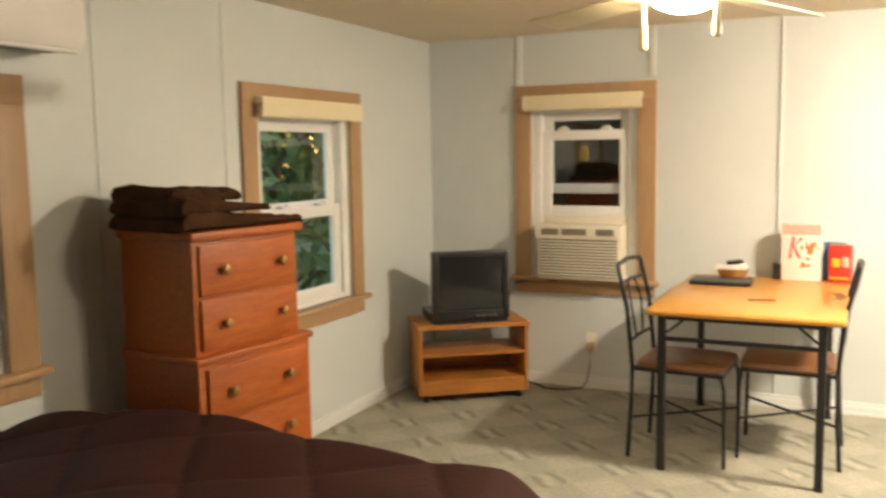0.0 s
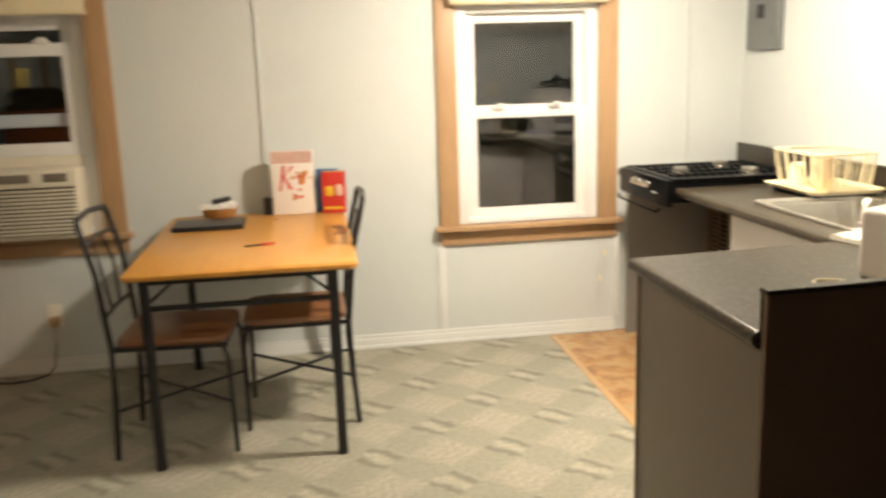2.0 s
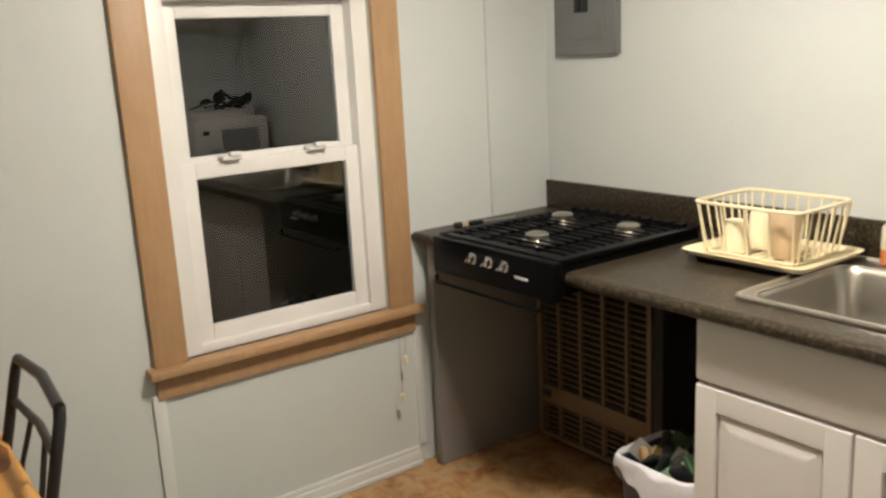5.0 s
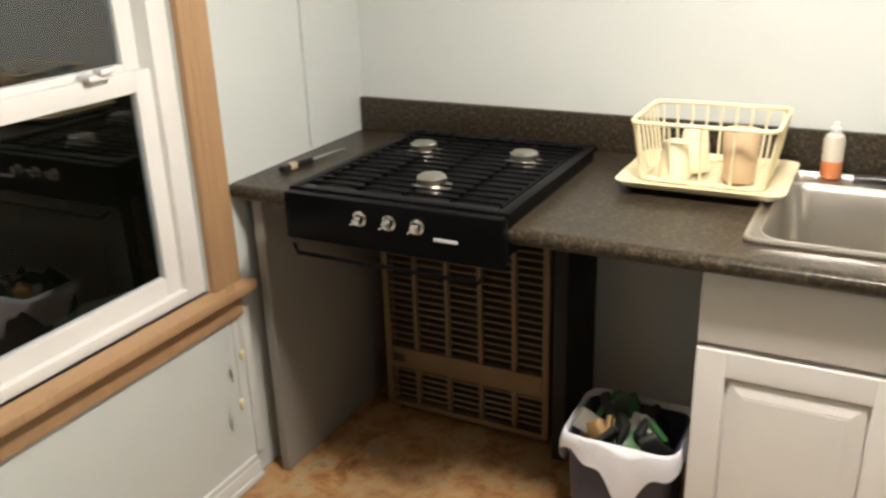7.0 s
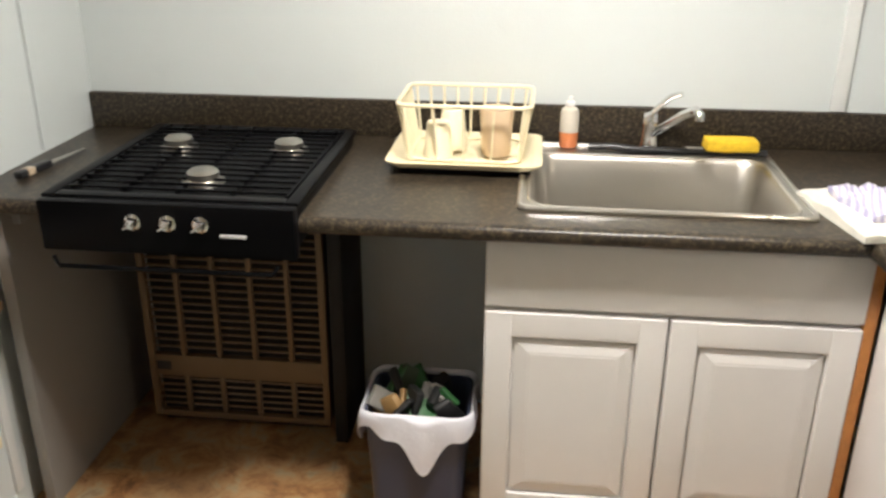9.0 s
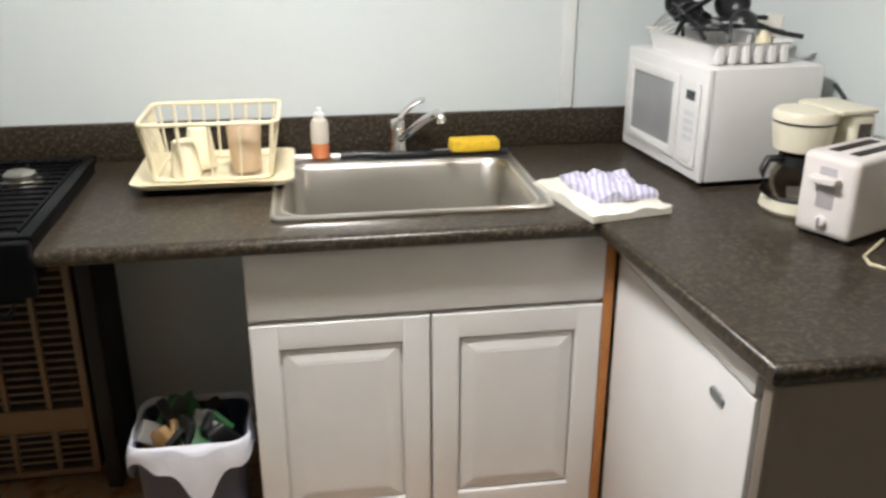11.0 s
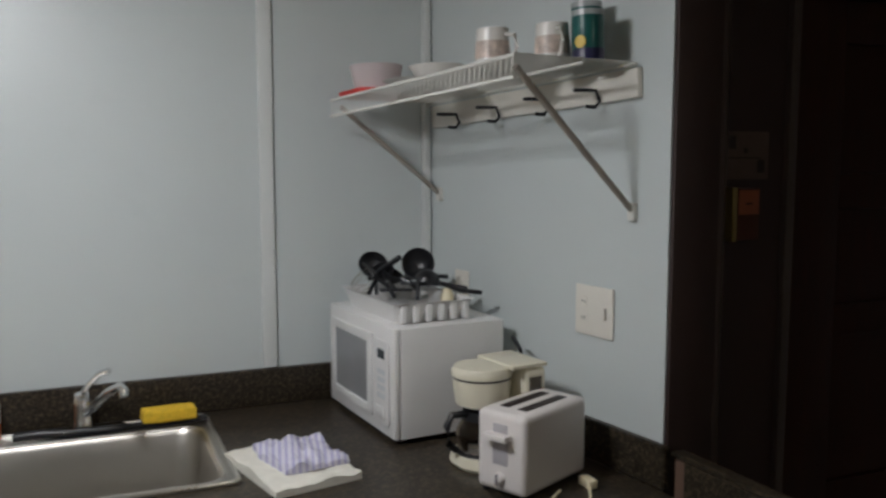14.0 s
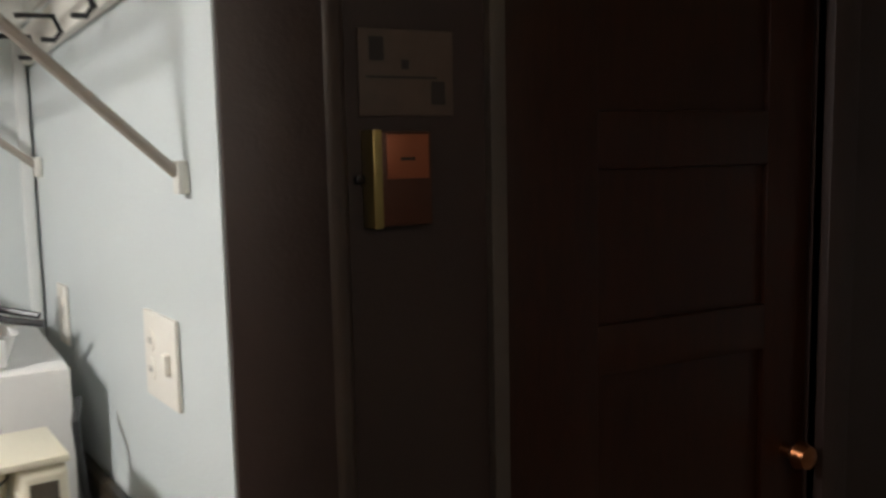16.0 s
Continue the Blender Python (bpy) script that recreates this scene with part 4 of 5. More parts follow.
# TV stand and TV
TVM = pose(-1.655, 4.60, 0, 0, 0, 36.5)
tv = thing("tv_stand", "honey wood television stand with open shelves on casters", "tv stand", TVM)
part("side", box((-0.34, 0.0, 0.05), (-0.32, 0.38, 0.455), 0.003), OAK, tv)
part("side", box((0.32, 0.0, 0.05), (0.34, 0.38, 0.455), 0.003), OAK, tv)
part("top", box((-0.35, -0.01, 0.456), (0.35, 0.385, 0.48), 0.005), OAK, tv)
part("shelf", box((-0.319, 0.01, 0.285), (0.319, 0.375, 0.303), 0.003), OAK, tv)
part("shelf", box((-0.319, 0.01, 0.12), (0.319, 0.375, 0.138), 0.003), OAK, tv)
part("kickboard", box((-0.319, 0.005, 0.05), (0.319, 0.02, 0.119), 0.003), OAK, tv)
part("back_board", box((-0.319, 0.37, 0.14), (0.319, 0.376, 0.28)), OAK, tv)
for x in (-0.29, 0.29):
    for y in (0.05, 0.33):
        part("caster", rod((x - 0.012, y, 0.025), (x + 0.012, y, 0.025), 0.025, 14), BLACKPLASTIC, tv)
crt = thing("television", "black tube television on the wooden stand", "television", TVM @ pose(-0.01, 0.03, 0.481))
part("cabinet", loft([(rr(-0.235, 0.235, 0.0, 0.395, 0.015), 0.0), (rr(-0.235, 0.235, 0.0, 0.395, 0.015), 0.05)], True), BLACKPLASTIC, crt)
sh = box((-0.235, 0.0, 0.012), (0.235, 0.08, 0.44), 0.012)
geom_box(sh, (-0.2, 0.08, 0.03), (0.2, 0.22, 0.38), 0.02)
geom_box(sh, (-0.14, 0.22, 0.05), (0.14, 0.34, 0.32), 0.03)
part("shell", sh, BLACKPLASTIC, crt)
bz = bmesh.new()
for a, b in (((-0.235, 0.03), (-0.2, 0.44)), ((0.2, 0.03), (0.235, 0.44)), ((-0.2, 0.03), (0.2, 0.085)), ((-0.2, 0.405), (0.2, 0.44))):
    geom_box(bz, (a[0], -0.02, a[1]), (b[0], 0.001, b[1]), 0.006)
part("bezel", bz, BLACKPLASTIC, crt)
scr = bmesh.new()
gs = [[scr.verts.new((-0.2 + 0.4 * i / 12, -0.004 - 0.012 * (1 - ((i - 6) / 6) ** 2) * (1 - ((j - 5) / 5) ** 2), 0.085 + 0.32 * j / 10)) for j in range(11)] for i in range(13)]
for i in range(12):
    for j in range(10):
        scr.faces.new((gs[i][j], gs[i + 1][j], gs[i + 1][j + 1], gs[i][j + 1]))
part("screen", scr, SCREEN, crt, "dark curved glass screen")
for i in range(4):
    part("button", box((0.03 + i * 0.035, -0.023, 0.045), (0.05 + i * 0.035, -0.02, 0.055), 0.001), GREYSTEEL, crt)

# table
TZ = 0.775
tb = thing("dining_table", "beech-topped dining table on black steel legs", "table")
part("tabletop", loft([(rr(-0.455, 0.385, 3.86, 5.13, 0.02), TZ - 0.028), (rr(-0.465, 0.395, 3.85, 5.14, 0.03), TZ - 0.02), (rr(-0.465, 0.395, 3.85, 5.14, 0.03), TZ - 0.008), (rr(-0.455, 0.385, 3.86, 5.13, 0.02), TZ)], True), BEECH, tb)
LX0, LX1, LY0, LY1 = -0.39, 0.30, 3.90, 5.05
for x in (LX0, LX1):
    for y in (LY0, LY1):
        lg = part("leg", box((x - 0.018, y - 0.018, 0.012), (x + 0.018, y + 0.018, TZ - 0.029), 0.006), BLACKMETAL, tb)
        part("foot", rod((x, y, 0), (x, y, 0.014), 0.022), BLACKPLASTIC, lg)
for y in (LY0, LY1):
    part("rail", box((LX0, y - 0.01, TZ - 0.15), (LX1, y + 0.01, TZ - 0.13), 0.003), BLACKMETAL, tb)
    part("rail", box((LX0, y - 0.01, TZ - 0.05), (LX1, y + 0.01, TZ - 0.03), 0.003), BLACKMETAL, tb)
for x in (LX0, LX1):
    part("rail", box((x - 0.01, LY0, TZ - 0.05), (x + 0.01, LY1, TZ - 0.03), 0.003), BLACKMETAL, tb)
    part("brace", rod((x, LY0 + 0.01, TZ - 0.13), (x + (0.12 if x < 0 else -0.12), LY0 + 0.01, TZ - 0.03), 0.006, 8), BLACKMETAL, tb)


def chair(m):
    """A steel chair: the back stands at x = 0, the seat runs towards +x."""
    c = thing("dining_chair", "black steel dining chair with brown padded seat", "chair", m, "chairs at the table")
    w = 0.20
    part("seat", loft([(rr(0.03, 0.44, -0.2, 0.2, 0.05), 0.455), (rr(0.02, 0.45, -0.21, 0.21, 0.06), 0.468), (rr(0.025, 0.445, -0.205, 0.205, 0.06), 0.482), (rr(0.06, 0.41, -0.17, 0.17, 0.05), 0.492)], True), SEATWOOD, c, "brown padded seat")
    part("seat_frame", tube([(0.02, -0.19, 0.445), (0.44, -0.19, 0.445), (0.44, 0.19, 0.445), (0.02, 0.19, 0.445)], 0.010, 8, True), BLACKMETAL, c)
    for s in (-1, 1):
        part("back_leg", tube([(-0.01, s * w, 0.0), (0.005, s * w, 0.25), (0.01, s * w, 0.46), (-0.02, s * w, 0.75), (-0.065, s * w * 0.97, 0.935), (-0.07, s * w * 0.9, 0.955)], 0.0115, 10), BLACKMETAL, c)
        part("front_leg", tube([(0.45, s * w * 0.95, 0.0), (0.445, s * w * 0.95, 0.38), (0.43, s * w * 0.95, 0.44), (0.39, s * w * 0.95, 0.447)], 0.0095, 10), BLACKMETAL, c)
    part("top_rail", tube([(-0.07, -0.18, 0.955), (-0.08, 0, 0.965), (-0.07, 0.18, 0.955)], 0.0115, 10), BLACKMETAL, c)
    part("back_rail", tube([(-0.052, -0.19, 0.86), (-0.062, 0, 0.865), (-0.052, 0.19, 0.86)], 0.009, 8), BLACKMETAL, c)
    part("back_rail", tube([(0.0, -0.2, 0.58), (-0.012, 0, 0.58), (0.0, 0.2, 0.58)], 0.009, 8), BLACKMETAL, c)
    for y in (-0.06, 0.06):
        part("spindle", tube([(-0.012, y, 0.58), (-0.03, y * 1.5, 0.75), (-0.06, y, 0.865)], 0.006, 8), BLACKMETAL, c)
    part("stretcher", rod((0.0, -w, 0.20), (0.445, w * 0.95, 0.2), 0.007), BLACKMETAL, c)
    part("stretcher", rod((0.0, w, 0.21), (0.445, -w * 0.95, 0.21), 0.007), BLACKMETAL, c)
    return c


c1 = chair(pose(-0.555, 4.22, 0, 0, 0, -3))
copy_thing(c1, pose(0.37, 4.39, 0, 0, 0, 180))

# ---------------------------------------------------------------- small things in the kitchen
TOP = CZ + 0.001
# dish rack on its tray
tray = thing("draining_tray", "cream plastic draining tray beside the sink", "draining tray", pose(2.35, 4.01, TOP))
part("foot", loft([(rr(-0.13, 0.13, -0.17, 0.17, 0.02), 0), (rr(-0.14, 0.14, -0.18, 0.18, 0.02), 0.016)], True), BLACKPLASTIC, tray, "black rubber underside")
part("tray", loft([(rr(-0.15, 0.15, -0.185, 0.185, 0.03), 0.016), (rr(-0.168, 0.165, -0.20, 0.20, 0.035), 0.03), (rr(-0.17, 0.167, -0.202, 0.202, 0.035), 0.034), (rr(-0.155, 0.155, -0.19, 0.19, 0.03), 0.026), (rr(-0.14, 0.14, -0.175, 0.175, 0.03), 0.023)], True), CREAM, tray)
rack = thing("dish_rack", "cream coated wire dish rack standing on the tray", "dish rack", pose(2.35, 4.01, TOP + 0.024))
part("top_wire", tube([(x, y, 0.152) for x, y in rr(-0.14, 0.13, -0.17, 0.17, 0.03)], 0.0055, 8, True), CREAM, rack)
part("base_wire", tube([(x, y, 0.006) for x, y in rr(-0.115, 0.115, -0.145, 0.145, 0.03)], 0.004, 8, True), CREAM, rack)
for i in range(9):
    y = -0.14 + 0.28 * i / 8
    part("upright", tube([(0.128, y * 1.1, 0.152), (0.115, y, 0.006)], 0.0035, 6), CREAM, rack)
    if i % 2 == 0:
        part("upright", tube([(-0.138, y * 1.1, 0.152), (-0.115, y, 0.006)], 0.0035, 6), CREAM, rack)
    part("floor_wire", tube([(0.115, y, 0.006), (-0.115, y, 0.006)], 0.0025, 6), CREAM, rack)
for i in range(7):
    x = -0.1 + 0.2 * i / 6
    for s_ in (-1, 1):
        part("upright", tube([(x * 1.15, s_ * 0.17, 0.152), (x, s_ * 0.145, 0.006)], 0.0035, 6), CREAM, rack)


def cup(name, r0, r1, h, material, label, m, category="cup", handle=False):
    c = thing(name, label, category, m)
    t = 0.004
    part("body", lathe([(r0 * 0.9, 0), (r0, 0.004), (r1, h), (r1 - t, h), (r0 - t, 0.008), (0.003, 0.007)], 24), material, c)
    if handle:
        part("handle", tube([(r1 - 0.002, 0, h * 0.85), (r1 + 0.025, 0, h * 0.8), (r1 + 0.032, 0, h * 0.5), (r1 + 0.02, 0, h * 0.25), (r0 - 0.002, 0, h * 0.2)], 0.005, 8), material, c)
    return c


PEACH = plain("pale peach plastic", (0.74, 0.57, 0.38), 0.35)
cup("plastic_cup", 0.037, 0.045, 0.125, PEACH, "pale peach plastic cup standing in the dish rack", pose(2.295, 3.93, TOP + 0.0325), handle=True)
cup("plastic_cup", 0.03, 0.042, 0.105, CREAM, "cream cup turned upside down in the rack", pose(2.355, 4.05, TOP + 0.1375, 180))
cup("plastic_cup", 0.03, 0.04, 0.09, CREAM, "small cream cup upside down in the rack", pose(2.275, 4.08, TOP + 0.1225, 180))

# soap, sponge wand
soap = thing("soap_bottle", "clear dish soap bottle a third full of orange soap", "soap bottle", pose(2.49, 3.735, CZ + 0.0085))
part("liquid", lathe([(0.023, 0.0), (0.0255, 0.003), (0.0255, 0.043), (0.003, 0.0435)], 20), plain("orange dish soap", (0.74, 0.26, 0.1), 0.25), soap, "orange soap")
part("bottle", lathe([(0.0257, 0.044), (0.0257, 0.095), (0.022, 0.108), (0.013, 0.114), (0.012, 0.118)], 20), plain("milky plastic", (0.6, 0.56, 0.48), 0.3), soap, "milky translucent plastic")
part("cap", lathe([(0.013, 0.118), (0.013, 0.128), (0.007, 0.13), (0.006, 0.142), (0.002, 0.144)], 16), WHITEPLASTIC, soap)
wand = thing("dish_brush", "black dish brush lying behind the sink", "dish brush", pose(2.482, 3.62, CZ + 0.0195))
part("handle", tube([(-0.03, 0.06, 0.0), (-0.035, 0.0, 0.004), (-0.04, -0.06, 0.0)], 0.011, 10), BLACKPLASTIC, wand)
part("grip", tube([(-0.04, -0.06, 0.0), (-0.042, -0.2, -0.001), (-0.035, -0.42, -0.001)], 0.0095, 10), BLACKPLASTIC, wand)
sponge = box((-0.03, -0.07, 0), (0.03, 0.07, 0.032), 0.008, 3)
bmesh.ops.subdivide_edges(sponge, edges=list(sponge.edges), cuts=2)
for v in sponge.verts:
    v.co += Vector((wave(v.co.x, v.co.y, 60, 2), wave(v.co.y, v.co.z, 60, 4), wave(v.co.x, v.co.y, 50, 6))) * 0.003
solid("sponge", sponge, plain("yellow sponge", (0.75, 0.5, 0.01), 0.9, 0, 0.25, 60, 0.6, 200), "bright yellow sponge resting on the brush", "sponge", pose(2.44, 3.30, CZ + 0.0275, 0, 0, 4))

# towels
tw = cloth(0.30, 0.21, 30, lambda u, v: 0.014 + 0.012 * abs(wave(u, v, 4, 1)) + 0.01 * math.exp(-((u - 0.5) ** 2) * 20))
solid("dish_towel", tw, plain("white terry cloth", (0.74, 0.72, 0.64), 0.95, 0, 0.1, 30, 0.8, 160, 0.1), "folded white terry towel on the worktop corner", "dish towel", pose(1.88, 2.935, TOP, 0, 0, 12))
stripes = Nodes("lilac striped cloth")
sx = stripes.node("ShaderNodeSeparateXYZ", Vector=stripes.mapped((1, 1, 1), (0, 0, 20)))
st_f = stripes.math("GREATER_THAN", stripes.math("SINE", stripes.math("MULTIPLY", sx.outputs[1], 420.0)), 0.1)
lil = stripes.mix(stripes.math("MULTIPLY", st_f, 0.75), (0.62, 0.6, 0.68), (0.34, 0.33, 0.55))
stripes.bump(stripes.noise(150.0), 0.4, 0.003)
LILAC = stripes.done(lil, 0.9, 0, 0.1)
cl = cloth(0.21, 0.15, 36, lambda u, v: 0.006 + 0.035 * abs(wave(u, v, 3.2, 7)) + 0.02 * (1 - abs(2 * u - 1)) * (1 - abs(2 * v - 1)) + 0.012 * abs(wave(u, v, 8, 3)))
for v in cl.verts:
    v.co.x += 0.02 * wave(v.co.x, v.co.y, 9, 4)
    v.co.y += 0.02 * wave(v.co.x, v.co.y, 9, 8)
solid("dish_cloth", cl, LILAC, "crumpled lilac striped cloth on the towel", "dish cloth", pose(1.93, 2.955, TOP + 0.0215, 0, 0, 8))

# microwave: front towards +y
mwm = pose(2.058, 2.785, TOP, 0, 0, 4.4) @ Matrix.Diagonal((1, 1, 1.05, 1))
mw = thing("microwave", "white countertop microwave oven", "microwave oven", mwm)
part("body", box((0.0, -0.315, 0.012), (0.465, -0.012, 0.287), 0.006), WHITEPLASTIC, mw)
part("front", box((0.0, -0.0115, 0.012), (0.465, 0.006, 0.287), 0.008), WHITEPLASTIC, mw)
fr = bmesh.new()
for a, b in (((0.135, 0.045), (0.165, 0.255)), ((0.405, 0.045), (0.435, 0.255)), ((0.165, 0.045), (0.405, 0.07)), ((0.165, 0.23), (0.405, 0.255))):
    geom_box(fr, (a[0], 0.0065, a[1]), (b[0], 0.014, b[1]), 0.004)
md = part("door", fr, WHITEPLASTIC, mw)
part("window", box((0.165, 0.0065, 0.07), (0.405, 0.0085, 0.23)), plain("grey mesh window", (0.3, 0.3, 0.31), 0.2), md, "grey mesh window")
part("control_panel", loft([(rr(0.025, 0.115, 0.04, 0.25, 0.015), 0.0), (rr(0.027, 0.113, 0.042, 0.248, 0.015), 0.006)], True), WHITEPLASTIC, mw).matrix_basis = pose(0, 0.0062, 0, 90, 0, 0) @ pose(0, 0, -0.006)
part("display", box((0.048, 0.0125, 0.205), (0.09, 0.014, 0.228)), plain("dark display", (0.05, 0.055, 0.06), 0.2), mw, "small dark display")
for r in range(4):
    for c in range(3):
        part("key", box((0.045 + c * 0.017, 0.0125, 0.105 + r * 0.02), (0.058 + c * 0.017, 0.0135, 0.118 + r * 0.02)), plain("pale key", (0.62, 0.64, 0.66), 0.4), mw)
part("door_button", box((0.045, 0.0125, 0.055), (0.095, 0.017, 0.085), 0.004), WHITEPLASTIC, mw)
for x in (0.04, 0.42):
    for y in (-0.03, -0.28):
        part("foot", rod((x, y, 0), (x, y, 0.013), 0.014), BLACKPLASTIC, mw)

# utensils in a white tray on the microwave
ut = thing("utensil_tray", "white plastic cutlery tray on the microwave", "utensil tray", mwm @ pose(0.225, -0.13, 0.2875))
part("tray", loft([(rr(-0.165, 0.165, -0.10, 0.10, 0.015), 0.0), (rr(-0.185, 0.185, -0.115, 0.115, 0.015), 0.05), (rr(-0.19, 0.19, -0.12, 0.12, 0.015), 0.052), (rr(-0.18, 0.18, -0.11, 0.11, 0.015), 0.05), (rr(-0.16, 0.16, -0.095, 0.095, 0.015), 0.006)], True), WHITEPLASTIC, ut)
for i in range(6):
    y = -0.09 + 0.036 * i
    part("rib", box((-0.189, y - 0.008, 0.004), (-0.168, y + 0.008, 0.046), 0.003), WHITEPLASTIC, ut)


def ladle(name, label, m, bowl, length, category, flat=False):
    u = thing(name, label, category, m, "black cooking utensils")
    part("handle", tube([(0, 0, 0), (length * 0.5, 0, 0.006), (length, 0, 0.0)], 0.006, 8), BLACKPLASTIC, u)
    if flat:
        bm = box((-bowl * 1.6, -bowl, -0.003), (0.005, bowl, 0.003), 0.0025)
        for k in range(3):
            geom_box(bm, (-bowl * 1.4, -bowl * 0.6 + k * bowl * 0.5, 0.003), (-bowl * 0.3, -bowl * 0.45 + k * bowl * 0.5, 0.005))
        part("blade", bm, BLACKPLASTIC, u)
    else:
        part("bowl", lathe([(0.004, -bowl * 0.75), (bowl * 0.6, -bowl * 0.6), (bowl * 0.95, -bowl * 0.15), (bowl, bowl * 0.1), (bowl * 0.93, bowl * 0.1), (bowl * 0.85, -bowl * 0.15), (bowl * 0.5, -bowl * 0.5), (0.004, -bowl * 0.62)], 20), BLACKPLASTIC, u).matrix_basis = pose(-bowl * 0.9, 0, 0)
    return u


UM = mwm @ pose(0.225, -0.13, 0.338)
ladle("ladle", "black nylon soup ladle in the tray", UM @ pose(-0.01, -0.035, 0.035, 0, -62, -28) @ pose(0, 0, 0, 0, 0, 180), 0.047, 0.06, "ladle")
ladle("ladle", "black nylon serving ladle in the tray", UM @ pose(0.135, 0.035, 0.03, 0, -50, -15) @ pose(0, 0, 0, 0, 0, 180), 0.043, 0.06, "ladle")
ladle("slotted_spoon", "black slotted spoon in the tray", UM @ pose(0.09, 0.045, 0.028, 0, -38, -55) @ pose(0, 0, 0, 0, 0, 180), 0.036, 0.06, "spoon")
ladle("slotted_spoon", "black serving spoon in the tray", UM @ pose(0.05, -0.01, 0.03, 0, -30, 40) @ pose(0, 0, 0, 0, 0, 180), 0.033, 0.06, "spoon")
ladle("spatula", "black nylon spatula across the tray", UM @ pose(0.10, -0.05, 0.022, 14, -8, 185), 0.04, 0.22, "spatula", True)
ladle("spatula", "black slotted turner across the tray", UM @ pose(-0.06, 0.06, 0.02, 0, 6, -20), 0.042, 0.2, "spatula", True)
ladle("spatula", "black nylon fish slice in the tray", UM @ pose(0.05, 0.06, 0.035, 30, -35, 20) @ pose(0, 0, 0, 0, 0, 180), 0.034, 0.08, "spatula", True)
ladle("tongs", "black nylon tongs along the tray rim", UM @ pose(0.02, -0.04, 0.018, 0, 4, 235), 0.024, 0.15, "tongs", True)
ladle("ladle", "black nylon spoon hanging over the tray rim", UM @ pose(-0.10, -0.055, 0.035, 180, 14, 245), 0.036, 0.12, "ladle")
whisk = thing("whisk", "wire whisk in the utensil tray", "whisk", UM @ pose(0.12, 0.05, 0.03, 0, -30, 200), "black cooking utensils")
for k in range(6):
    a = radians(30 * k)
    part("wire", tube([(-0.01 - 0.09 * math.sin(math.pi * i / 10), 0.03 * math.cos(math.pi * i / 10) * math.cos(a), 0.03 * math.cos(math.pi * i / 10) * math.sin(a)) for i in range(11)], 0.001, 5), STEEL, whisk)
part("handle", rod((-0.01, 0, 0), (0.13, 0, 0), 0.008), BLACKPLASTIC, whisk)
solid("spice_shaker", lathe([(0.017, 0), (0.018, 0.004), (0.018, 0.045), (0.014, 0.05), (0.014, 0.062), (0.003, 0.064)], 16), CREAM, "small cream shaker in the utensil tray", "shaker", UM @ pose(-0.10, -0.08, -0.043))

# coffee maker: front towards +y
cm = thing("coffee_maker", "cream drip coffee maker with glass carafe", "coffee maker", pose(1.872, 2.605, TOP, 0, 0, 8))
IVORY = plain("ivory plastic", (0.72, 0.68, 0.54), 0.35, 0, 0.05)
part("base", loft([(rr(-0.075, 0.075, -0.10, 0.10, 0.06), 0), (rr(-0.08, 0.08, -0.105, 0.105, 0.065), 0.008), (rr(-0.075, 0.075, -0.10, 0.10, 0.06), 0.03)], True), IVORY, cm)
part("hot_plate", lathe([(0.062, 0.03), (0.06, 0.034), (0.004, 0.034)], 24, (0, 0.035, 0)), BLACKPLASTIC, cm)
part("tower", box((-0.075, -0.10, 0.03), (0.075, -0.035, 0.235), 0.014, 3), IVORY, cm)
part("water_gauge", box((-0.0775, -0.085, 0.16), (-0.0752, -0.05, 0.215), 0.001), plain("dark gauge", (0.06, 0.05, 0.035), 0.3), cm)
part("filter_basket", lathe([(0.05, 0.145), (0.062, 0.15), (0.07, 0.2), (0.07, 0.212)], 28, (0, 0.035, 0)), IVORY, cm)
part("band", lathe([(0.0712, 0.212), (0.0712, 0.217)], 28, (0, 0.035, 0)), BLACKPLASTIC, cm)
part("lid", lathe([(0.072, 0.217), (0.073, 0.23), (0.066, 0.24), (0.02, 0.245), (0.003, 0.245)], 28, (0, 0.035, 0)), IVORY, cm)
part("top_cover", box((-0.076, -0.102, 0.2355), (0.076, 0.0, 0.247), 0.006), IVORY, cm)
cf_ = part("carafe", lathe([(0.05, 0.0345), (0.06, 0.05), (0.06, 0.085), (0.045, 0.115), (0.04, 0.125)], 24, (0, 0.035, 0)), clear("carafe glass", (0.55, 0.5, 0.45)), cm, "clear glass carafe")
part("collar", lathe([(0.048, 0.112), (0.046, 0.135), (0.038, 0.14), (0.003, 0.14)], 24, (0, 0.035, 0)), BLACKPLASTIC, cf_)
part("handle", tube([(0.0, 0.083, 0.128), (0.0, 0.12, 0.13), (0.0, 0.132, 0.105), (0.0, 0.125, 0.06), (0.0, 0.105, 0.045)], 0.009, 10), BLACKPLASTIC, cf_)

# toaster: lever end towards +y
ts = thing("toaster", "white two-slot toaster with lever and knob", "toaster", pose(1.715, 2.585, TOP, 0, 0, 24.8))
LILACW = plain("warm white plastic", (0.72, 0.68, 0.66), 0.35, 0, 0.04)
part("body", box((-0.066, -0.118, 0.008), (0.066, 0.118, 0.185), 0.016, 3), LILACW, ts)
for x0, x1 in ((-0.037, -0.012), (0.012, 0.037)):
    part("slot", box((x0, -0.08, 0.183), (x1, 0.075, 0.1862), 0.001), plain("dark slot", (0.02, 0.012, 0.01), 0.6), ts, "dark bread slot")
# Greyer strip puts the channel's shade into the colour.
part("lever_channel", box((-0.02, 0.1175, 0.07), (0.02, 0.1195, 0.16), 0.002), plain("channel shade", (0.42, 0.4, 0.42), 0.5), ts)
